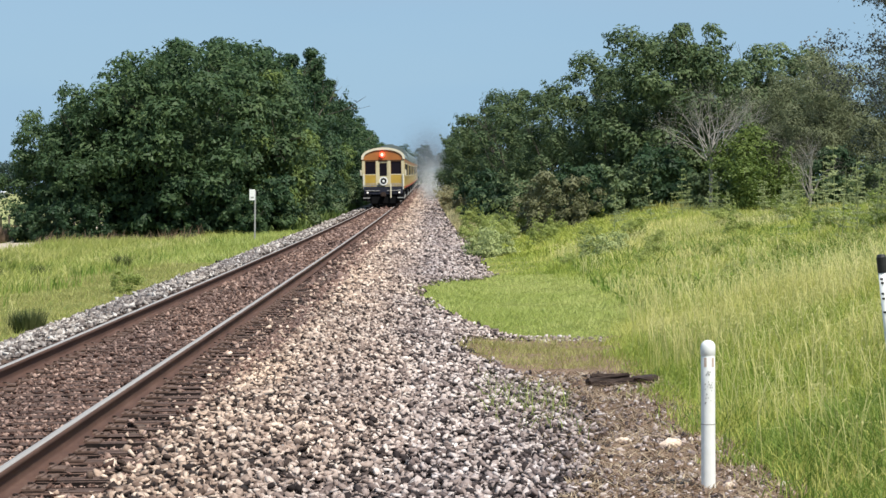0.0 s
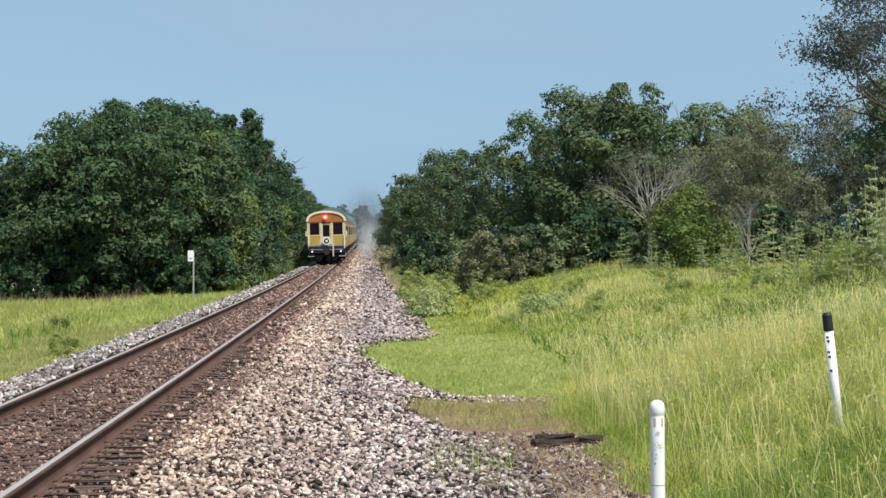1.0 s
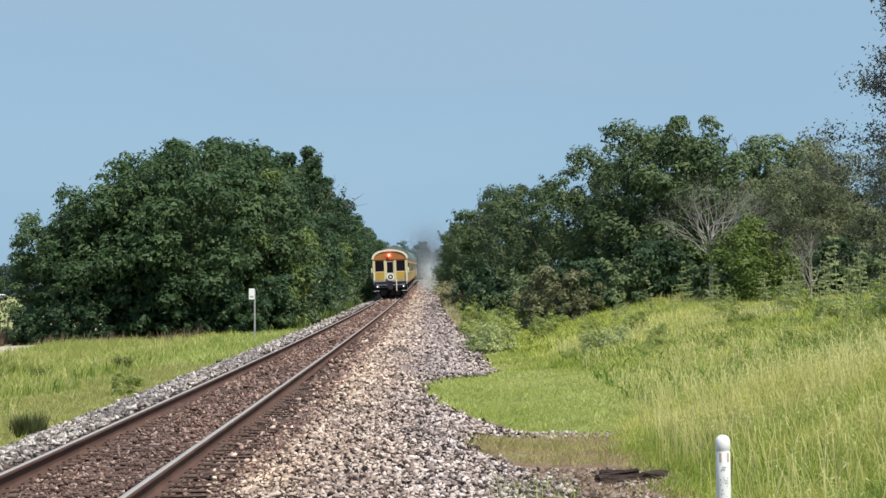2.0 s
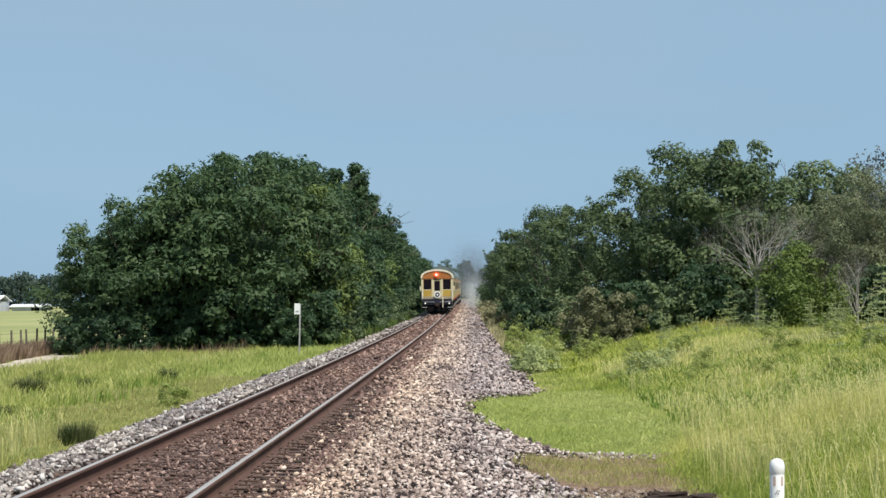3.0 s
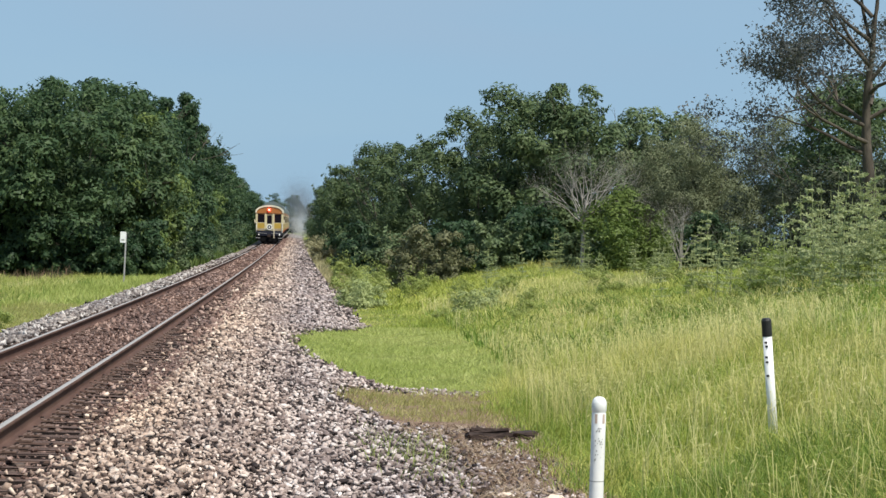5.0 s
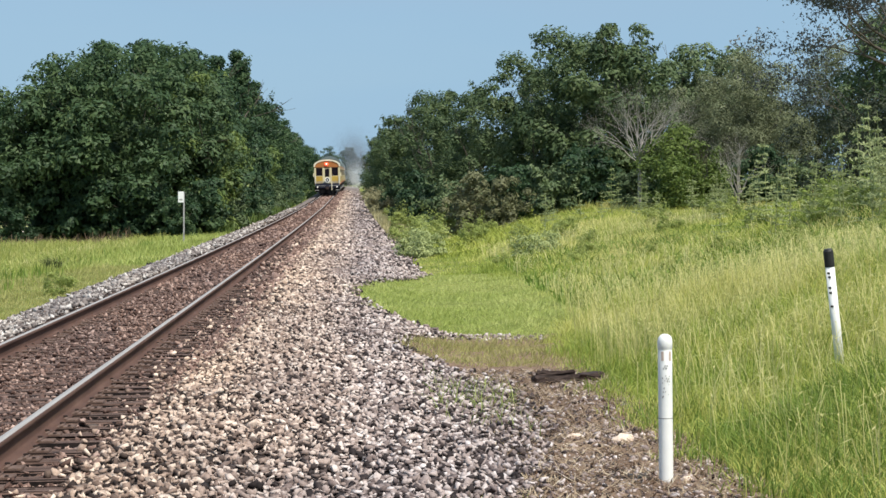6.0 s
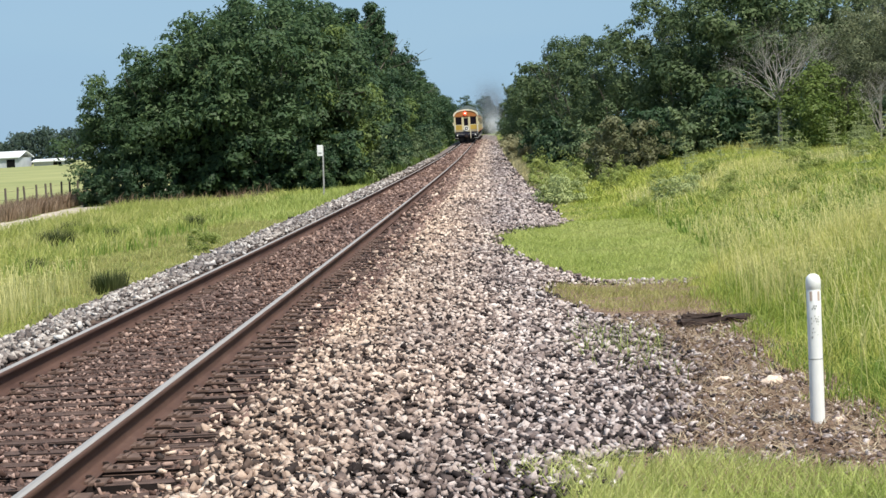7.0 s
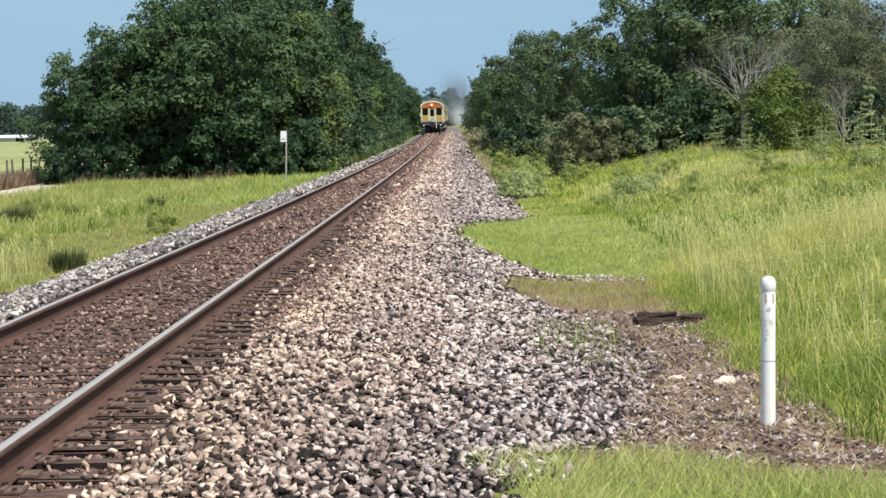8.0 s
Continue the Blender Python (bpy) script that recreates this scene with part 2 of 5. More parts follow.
M_STONE = stone_material("ballast_stone", [(0.0, (0.028, 0.021, 0.021)), (0.15, (0.055, 0.043, 0.041)), (0.26, (0.23, 0.182, 0.165)), (0.55, (0.44, 0.362, 0.322)), (0.82, (0.68, 0.59, 0.53)), (1.0, (0.88, 0.81, 0.75))])
# near-black lower stones: the shade of the ballast gaps put into their colour
M_STONE_SHADED = stone_material("shaded_ballast", [(0.0, (0.013, 0.010, 0.010)), (0.5, (0.034, 0.027, 0.026)), (0.8, (0.080, 0.064, 0.060)), (1.0, (0.22, 0.18, 0.165))])
M_STONE_GREY = stone_material("pale_ballast", [(0.0, (0.09, 0.075, 0.072)), (0.25, (0.22, 0.19, 0.18)), (0.6, (0.37, 0.335, 0.315)), (0.85, (0.55, 0.51, 0.48)), (1.0, (0.80, 0.77, 0.73))], (0.98, 0.98, 1.0))
M_STONE_BROWN = stone_material("rusty_ballast", [(0.0, (0.080, 0.052, 0.045)), (0.35, (0.165, 0.118, 0.104)), (0.7, (0.27, 0.205, 0.185)), (1.0, (0.52, 0.43, 0.39))], (1.08, 0.95, 0.90))
# bed coloured near black for the shade between stones and ties
M_BALLAST_SHADE = worn("ballast_bed", [(0.36, (0.008, 0.005, 0.005)), (0.54, (0.024, 0.016, 0.014)), (0.74, (0.10, 0.076, 0.066))], 6.0, 0.95, bumpy=0.05, fine=0.7)


def ground_material():
    m, n, l, b = mat("meadow_ground", 0.95, 0, 0.1)
    big = noise_node(n, l, 0.05, 5, 0.6)
    mid = noise_node(n, l, 0.9, 5, 0.65)
    fine = noise_node(n, l, 14, 4, 0.7)
    r = ramp(n, [(0.3, (0.13, 0.17, 0.040)), (0.5, (0.22, 0.25, 0.065)), (0.7, (0.36, 0.34, 0.13))])
    f = n.new("ShaderNodeMix"); f.inputs["Factor"].default_value = 0.55
    l.new(big.outputs["Fac"], f.inputs["A"]); l.new(mid.outputs["Fac"], f.inputs["B"])
    l.new(f.outputs["Result"], r.inputs["Fac"])
    dr = ramp(n, [(0.3, (0.55, 0.55, 0.5)), (0.65, (1.0, 1.0, 1.0))])
    l.new(fine.outputs["Fac"], dr.inputs["Fac"])
    c = mixc(n, l, 1.0, r.outputs["Color"], dr.outputs["Color"], "MULTIPLY")
    l.new(c, b.inputs["Base Color"])
    bump(n, l, b, fine.outputs["Fac"], 0.7, 0.08)
    return m


M_GROUND = ground_material()
M_FIELD = worn("pale_pasture", [(0.3, (0.19, 0.215, 0.075)), (0.55, (0.29, 0.295, 0.12)), (0.75, (0.38, 0.355, 0.17))], 0.035, 0.95, bumpy=0.05, fine=0.35)
M_YELLOW = worn("yellow_coach_paint", [(0.3, (0.40, 0.255, 0.045)), (0.7, (0.50, 0.34, 0.070))], 1.2, 0.35, spec=0.5)
M_AMBER = worn("amber_band_paint", [(0.3, (0.32, 0.118, 0.036)), (0.7, (0.43, 0.170, 0.048))], 1.2, 0.35, spec=0.5)
M_SIDE = worn("ochre_side_paint", [(0.3, (0.34, 0.225, 0.062)), (0.7, (0.44, 0.31, 0.095))], 1.2, 0.4, spec=0.4)
M_IVORY = worn("ivory_paint", [(0.3, (0.54, 0.47, 0.29)), (0.7, (0.66, 0.59, 0.39))], 2.0, 0.4, spec=0.4)
M_NAVY = worn("dark_blue_black_paint", [(0.3, (0.010, 0.011, 0.020)), (0.7, (0.028, 0.030, 0.048))], 3.0, 0.55)
M_CREAM = worn("cream_paint", [(0.3, (0.66, 0.58, 0.42)), (0.7, (0.80, 0.74, 0.60))], 2.0, 0.4, spec=0.5)
M_ROOF = worn("grey_coach_roof", [(0.3, (0.085, 0.115, 0.115)), (0.7, (0.17, 0.20, 0.195))], 0.8, 0.5, spec=0.5)
M_RED = worn("red_stripe_paint", [(0.3, (0.40, 0.03, 0.02)), (0.7, (0.52, 0.05, 0.03))], 2.0, 0.4)
M_UNDER = worn("underframe_black", [(0.3, (0.003, 0.003, 0.004)), (0.7, (0.009, 0.009, 0.010))], 3.0, 0.8, spec=0.1)
# brown for the painted shadow below the rear roof overhang
M_OVERHANG_SHADE = worn("overhang_shade_brown", [(0.3, (0.055, 0.026, 0.012)), (0.7, (0.10, 0.048, 0.02))], 3.0, 0.5)
M_TRUCK = worn("silver_truck", [(0.3, (0.24, 0.235, 0.23)), (0.7, (0.52, 0.51, 0.50))], 3.0, 0.6, 0.3)
M_DARKGLASS = worn("dark_coach_glass", [(0.3, (0.006, 0.004, 0.008)), (0.7, (0.014, 0.010, 0.014))], 1.0, 0.25, spec=0.22)
M_SIDEGLASS = worn("tinted_side_glass", [(0.3, (0.008, 0.007, 0.010)), (0.7, (0.020, 0.016, 0.018))], 1.0, 0.55, spec=0.12)
M_WHITE = worn("white_paint", [(0.22, (0.52, 0.50, 0.47)), (0.36, (0.76, 0.76, 0.75)), (0.7, (0.84, 0.84, 0.83))], 9.0, 0.5, spec=0.4, bumpy=0.001)
M_BLACKP = worn("black_paint", [(0.3, (0.012, 0.012, 0.013)), (0.7, (0.035, 0.034, 0.034))], 9.0, 0.5)
M_ORANGE = worn("faded_orange_tape", [(0.3, (0.46, 0.33, 0.27)), (0.7, (0.62, 0.50, 0.44))], 30.0, 0.7)
M_TIN = worn("white_tin", [(0.3, (0.62, 0.64, 0.66)), (0.7, (0.80, 0.81, 0.82))], 0.5, 0.45)
M_TINWALL = worn("grey_tin_wall", [(0.3, (0.36, 0.38, 0.42)), (0.7, (0.50, 0.52, 0.55))], 0.5, 0.6)
M_FENCE = worn("fence_post_wood", [(0.3, (0.07, 0.055, 0.045)), (0.7, (0.17, 0.14, 0.12))], 6.0, 0.9)
M_DUST = worn("dust", [(0.3, (0.50, 0.53, 0.56)), (0.7, (0.64, 0.67, 0.70))], 0.5, 1.0, spec=0.0)
M_SMOKE = worn("smoke", [(0.3, (0.15, 0.175, 0.215)), (0.7, (0.23, 0.255, 0.30))], 0.5, 1.0, spec=0.0)


def glow(name, colour, power):
    m, n, l, b = mat(name, 0.4)
    b.inputs["Base Color"].default_value = (*colour, 1)
    b.inputs["Emission Color"].default_value = (*colour, 1)
    b.inputs["Emission Strength"].default_value = power
    return m


M_LAMP_RED = glow("red_marker_light", (1.0, 0.07, 0.04), 3.0)
M_LAMP_CORE = glow("lamp_core", (1.0, 0.45, 0.35), 4.0)
M_LAMP_WHITE = glow("step_light", (1.0, 0.96, 0.88), 0.35)

# ---- mesh helpers ----
RNG = np.random.default_rng(7)


def np_mesh(name, v, f, material, smooth=False):
    me = bpy.data.meshes.new(name)
    v, f = np.asarray(v, np.float32), np.asarray(f, np.int32)
    k = f.shape[1]
    me.vertices.add(len(v))
    me.vertices.foreach_set("co", v.ravel())
    me.loops.add(f.size)
    me.loops.foreach_set("vertex_index", f.ravel())
    me.polygons.add(len(f))
    me.polygons.foreach_set("loop_start", np.arange(len(f), dtype=np.int32) * k)
    me.polygons.foreach_set("loop_total", np.full(len(f), k, np.int32))
    if smooth:
        me.polygons.foreach_set("use_smooth", np.ones(len(f), bool))
    me.update(calc_edges=True)
    me.materials.append(material)
    return me


def bm_mesh(name, bm, material, smooth=False):
    me = bpy.data.meshes.new(name)
    bmesh.ops.recalc_face_normals(bm, faces=bm.faces[:])
    if smooth:
        for f in bm.faces:
            f.smooth = True
    bm.to_mesh(me)
    bm.free()
    me.materials.append(material)
    return me


def part(name, data, parent, label="", at=None):
    ob = new(name, data)
    ob.parent = parent
    if at is not None:
        ob.matrix_basis = at
    return tagged(ob, label)


def box(bm, x0, x1, y0, y1, z0, z1, bevel=0.0):
    r = bmesh.ops.create_cube(bm, size=1.0)["verts"]
    for v in r:
        v.co = Vector(((x0 + x1) / 2 + v.co.x * (x1 - x0), (y0 + y1) / 2 + v.co.y * (y1 - y0), (z0 + z1) / 2 + v.co.z * (z1 - z0)))
    if bevel:
        es = list({e for v in r for e in v.link_edges})
        bmesh.ops.bevel(bm, geom=es, offset=bevel, segments=2, affect="EDGES")
    return bm


def tube(bm, a, b, r0, r1, seg=8, cap=True):
    """A tapered round bar from a to b."""
    a, b = Vector(a), Vector(b)
    d = b - a
    r = bmesh.ops.create_cone(bm, cap_ends=cap, segments=seg, radius1=r0, radius2=r1, depth=d.length)["verts"]
    m = Matrix.Translation((a + b) / 2) @ d.to_track_quat("Z", "Y").to_matrix().to_4x4()
    bmesh.ops.transform(bm, matrix=m, verts=r)
    return bm


def boxed(name, material, *dims, bevel=0.0):
    return bm_mesh(name, box(bmesh.new(), *dims, bevel=bevel), material)


# ---- lie of the land ----
def ease(a, b, x):
    t = np.clip((np.asarray(x, float) - a) / (b - a), 0, 1)
    return t * t * (3 - 2 * t)


def track_z(y):
    """The line climbs gently in the distance."""
    y = np.asarray(y, float)
    d = np.clip(y - 30, 0, 271)
    return 1.83e-5 * d * d + np.clip(y - 301, 0, 600) * 0.0065


def wave(x, y, s, seed=0.0):
    return (np.sin(x * 1.31 * s + seed) * np.cos(y * 0.93 * s + 1.7 * seed) + 0.6 * np.sin(x * 2.7 * s - y * 1.9 * s + seed * 2.3) + 0.4 * np.sin(y * 3.7 * s + x * 3.1 * s + seed)) / 2


def land(x, y):
    x, y = np.asarray(x, float), np.asarray(y, float)
    near = 1 - ease(10, 45, np.abs(x + 0.75))
    z = track_z(y) * near
    right = -0.22 - 0.25 * ease(1.0, 2.5, x) - 0.23 * ease(2.3, 4.0, x) + 1.45 * ease(5.0, 13.0, x) * (1 - 0.34 * ease(25, 45, y) * (1 - ease(88, 101, y))) + 0.5 * ease(12, 40, x) + 0.7 * ease(11.5, 15.5, x) * ease(32, 46, y) * (1 - ease(56, 74, y))
    left = -0.22 - 0.22 * ease(2.3, 3.5, -x) - 0.26 * ease(4, 10, -x) + ease(16, 60, -x) * np.clip(y, 0, 700) / 480 * 1.35
    z = z + np.where(x > -0.75, right, left)
    z = z + 0.05 * wave(x, y, 0.5, 2.0) * ease(3.2, 6.0, np.abs(x + 0.75)) * (1 - 0.8 * ease(100, 130, y)) + 0.025 * wave(x, y, 2.1, 5.0) * ease(2.6, 4.5, np.abs(x + 0.75)) * (1 - ease(95, 108, y))
    return z + (np.clip(-0.30 - z, 0, 1)) * (1 - ease(3.0, 9.5, y))


TOE_Y = [-20, 8, 12.5, 14.5, 16.6, 19.2, 22, 25, 27, 28.6, 30.5, 32.5, 33.6, 34.6, 36.4, 38.8, 44.5, 49, 52, 55, 57, 65, 82, 120, 148, 220, 400]
TOE_X = [3.4, 2.9, 2.6, 3.1, 3.65, 3.95, 4.1, 3.95, 3.35, 3.05, 2.85, 3.2, 3.75, 3.4, 2.92, 2.55, 2.2, 2.65, 3.1, 3.95, 4.05, 3.95, 4.0, 3.9, 3.75, 3.5, 3.5]


def toe_right(y):
    return np.interp(y, TOE_Y, TOE_X) + (0.06 * np.sin(np.asarray(y) * 1.9) + 0.06 * np.sin(np.asarray(y) * 4.3 + 1)) * (1 - ease(90, 120, y))


def toe_left(y):
    return -3.12 + (0.10 * np.sin(np.asarray(y) * 1.3) + 0.06 * np.sin(np.asarray(y) * 3.7 + 2)) * (1 - ease(90, 120, y))


def grid_mesh(name, xs, ys, zf, material, smooth=True):
    gx, gy = np.meshgrid(xs, ys)
    v = np.stack([gx, gy, zf(gx, gy)], -1).reshape(-1, 3)
    nx, ny = len(xs), len(ys)
    i = (np.arange(ny - 1)[:, None] * nx + np.arange(nx - 1)[None]).ravel()
    return np_mesh(name, v, np.stack([i, i + 1, i + nx + 1, i + nx], -1), material, smooth)


def ground_z(x, y):
    inside = ease(0, 0.25, np.minimum(toe_right(y) - x, x - toe_left(y)) - 0.05)
    return land(x, y) - 0.16 * inside * (np.asarray(y) > -15)


gxs = np.r_[-2600, -1500, -800, -400, -220, -130, -80, -55, -40, -30, np.arange(-24, -4.5, 0.5), np.arange(-4.5, 6, 0.16), np.arange(6, 26, 0.5), 30, 40, 60, 100, 180, 350, 700, 1400, 2600]
gys = np.r_[-800, -300, -100, -40, np.arange(-16, 8, 1.5), np.arange(8, 60, 0.3), np.arange(60, 110, 0.8), np.arange(110, 320, 4), np.arange(340, 700, 30), 800, 1000, 1400, 2200, 4200]
ground = tagged(new("ground", grid_mesh("ground", gxs, gys, ground_z, M_GROUND)), "uneven meadow soil with green and dry grass", "ground", kind="structure")

M_BALLAST_FAR = worn("ballast_mass", [(0.40, (0.045, 0.034, 0.032)), (0.5, (0.15, 0.118, 0.108)), (0.60, (0.36, 0.30, 0.268))], 2.2, 0.95, bumpy=0.06, fine=0.6)
bxs = np.linspace(0, 1, 46)
NEAR_Y, FAR_Y = np.r_[np.arange(-12, 8, 1.0), np.arange(8, 70, 0.25), np.arange(70, 84.5, 0.6)], np.r_[np.arange(84.4, 130, 0.6), np.arange(130, 500, 4)]


def bed(bys, material):
    gu, gy = np.meshgrid(bxs, bys)
    a, b = toe_left(gy), toe_right(gy)
    x = a + (b - a) * gu
    z = land(x, gy) + 0.012 * wave(x, gy, 9, 1) * (1 - ease(75, 84, gy)) - 0.1 * (1 - ease(0, 0.12, np.minimum(x - a, b - x))) + 0.02
    z = z - 0.085 * (ease(-2.15, -2.0, x) * (1 - ease(0.45, 0.7, x))) + 0.02 * ((x > -1.40) & (x < -0.10)) - 0.025 * ease(0.6, 0.8, x)
    v = np.stack([x, gy, z], -1).reshape(-1, 3)
    nx, ny = len(bxs), len(bys)
    i = (np.arange(ny - 1)[:, None] * nx + np.arange(nx - 1)[None]).ravel()
    return np_mesh("ballast_bed", v, np.stack([i, i + 1, i + nx + 1, i + nx], -1), material, True)


tagged(new("ballast_bed", bed(NEAR_Y, M_BALLAST_SHADE)), "gritty bed painted near-black as shade between the loose stones", "track bed", kind="structure")
tagged(new("ballast_bed", bed(FAR_Y, M_BALLAST_FAR)), "bed of crushed pinkish grey stone under the track", "track bed", kind="structure")

# ---- the track ----
track = tagged(new("railway_track"), "single railway track with rusty rails on wooden ties", "railway track", kind="structure")
PROFILE = [(-0.075, -0.175), (0.075, -0.175), (0.075, -0.165), (0.016, -0.145), (0.010, -0.135), (0.010, -0.05), (0.037, -0.036), (0.037, -0.010), (0.030, -0.002), (-0.030, -0.002), (-0.037, -0.010), (-0.037, -0.036), (-0.010, -0.05), (-0.010, -0.135), (-0.016, -0.145), (-0.075, -0.165)]
rys = np.r_[np.arange(-12, 90, 3.0), np.arange(90, 500, 6.0)]


def rail_mesh(name, prof, x, material, lift=0.0):
    k = len(prof)
    v = np.array([[x + px, y, pz + lift + float(track_z(y))] for y in rys for px, pz in prof])
    f = [[i * k + j, i * k + (j + 1) % k, (i + 1) * k + (j + 1) % k, (i + 1) * k + j] for i in range(len(rys) - 1) for j in range(k)]
    return np_mesh(name, v, f, material)


for rx in (0.0, -1.505):
    rail = part("rail", rail_mesh("rail", PROFILE, rx, M_RUST), track, "rusty brown steel rail")
    part("running_surface", rail_mesh("running_surface", [(-0.029, -0.002), (0.029, -0.002), (0.026, 0.001), (-0.026, 0.001)], rx, M_RAILTOP), rail, "polished grey rail head")

TIE_STEP, TIE_FIRST = 0.495, 9.48


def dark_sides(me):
    """Weathered on top; the creosoted sides are blackened to paint the shade between ties."""
    me.materials.append(M_TIE_SHADE)
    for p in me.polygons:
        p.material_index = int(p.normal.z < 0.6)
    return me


def tie_mesh(seed):
    rng = np.random.default_rng(seed)
    bm = box(bmesh.new(), -1.30 + rng.normal() * 0.02, 1.30 + rng.normal() * 0.02, -0.112, 0.112, -0.17, 0.0, bevel=0.012)
    for v in bm.verts:
        v.co += Vector((rng.normal() * 0.006, rng.normal() * 0.006, rng.normal() * 0.005))
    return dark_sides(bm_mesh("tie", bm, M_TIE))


def plate_mesh():
    bm = box(bmesh.new(), -0.19, 0.19, -0.098, 0.098, 0.0, 0.018, bevel=0.004)
    box(bm, -0.105, -0.082, -0.098, 0.098, 0.018, 0.030)
    box(bm, 0.082, 0.105, -0.098, 0.098, 0.018, 0.030)
    return bm_mesh("tie_plate", bm, M_PLATE)


def spike_mesh():
    bm = box(bmesh.new(), -0.010, 0.010, -0.010, 0.010, 0.0, 0.035)
    box(bm, -0.026, 0.010, -0.012, 0.012, 0.028, 0.043, bevel=0.004)
    return bm_mesh("spike", bm, M_SPIKE)


TIES = [tie_mesh(200 + i) for i in range(8)]
PLATE, SPIKE = plate_mesh(), spike_mesh()
for k in range(-40, 260):
    y = TIE_FIRST + k * TIE_STEP + RNG.normal() * 0.012
    tie = part("tie", TIES[k % 8], track, at=pose(-0.7525 + RNG.normal() * 0.025, y, float(track_z(y)) - 0.176 - 0.008 * RNG.random(), 0, RNG.normal() * 0.15, RNG.normal() * 0.4))
    if k < 64:
        for sx in (-0.7525, 0.7525):
            part("tie_plate", PLATE, tie, at=pose(sx, 0, 0.001))
            if k < 40:
                out = 1 if sx > 0 else -1
                part("spike", SPIKE, tie, at=pose(sx + 0.088, 0.055 * out, 0.0))
                part("spike", SPIKE, tie, at=pose(sx - 0.088, -0.055 * out, 0.0, 0, 0, 180))
                if k % 3 != 1:
                    part("spike", SPIKE, tie, at=pose(sx + 0.15 * out, -0.05, -0.012, 0, 0, 90))


def far_ties():
    bm = bmesh.new()
    for k in range(260, 900):
        y = TIE_FIRST + k * TIE_STEP
        if y > 470:
            break
        z = float(track_z(y))
        box(bm, -2.05, 0.55, y - 0.112, y + 0.112, z - 0.34, z - 0.18)
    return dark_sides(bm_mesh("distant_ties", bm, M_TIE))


tagged(part("distant_ties", far_ties(), track, "row of dark wooden ties far down the line"), kind="stuff")

# ---- loose stone ----
CUBE_V = np.array([[x, y, z] for x in (-1, 1) for y in (-1, 1) for z in (-1, 1)], float)
CUBE_F = np.array([[0, 1, 3, 2], [4, 6, 7, 5], [0, 4, 5, 1], [2, 3, 7, 6], [0, 2, 6, 4], [1, 5, 7, 3]])


def stones(name, x, y, z, size, material, rng, flat=0.62):
    """Angular crushed stones, each with its own broken shape and tilt."""
    n = len(x)
    v = CUBE_V[None] * (0.60 + 0.42 * rng.random((n, 8, 1))) + rng.normal(size=(n, 8, 3)) * 0.17
    s = size[:, None] * np.stack([rng.uniform(0.8, 1.45, n), rng.uniform(0.6, 1.0, n), rng.uniform(0.30, 0.62, n) * flat / 0.62], -1) * 0.5
    v = v * s[:, None, :]
    q = rng.normal(size=(n, 4)) * np.array([2.0, 0.68, 0.68, 2.0])
    q /= np.linalg.norm(q, axis=1, keepdims=True)
    w, a, b, c = q.T
    r = np.stack([1 - 2 * (b * b + c * c), 2 * (a * b - c * w), 2 * (a * c + b * w), 2 * (a * b + c * w), 1 - 2 * (a * a + c * c), 2 * (b * c - a * w), 2 * (a * c - b * w), 2 * (b * c + a * w), 1 - 2 * (a * a + b * b)], -1).reshape(n, 3, 3)
    v = np.einsum("nij,nkj->nki", r, v) + np.stack([x, y, z], -1)[:, None]
    f = (CUBE_F[None] + 8 * np.arange(n)[:, None, None]).reshape(-1, 4)
    return np_mesh(name, v.reshape(-1, 3), f, material)


def scatter(rng, x0, x1, y0, y1, per):
    n = int((x1 - x0) * (y1 - y0) * per)
    return rng.uniform(x0, x1, n), rng.uniform(y0, y1, n)


def packed(rng, x0, x1, y0, y1, step):
    """Points that lie about one step apart, unevenly."""
    gx, gy = np.meshgrid(np.arange(x0, x1, step), np.arange(y0, y1, step * 1.04))
    gx = gx + 0.5 * step * (np.arange(gx.shape[0]) % 2)[:, None]
    return tuple((g + rng.uniform(-0.42, 0.42, g.shape) * step).ravel() for g in (gx, gy))


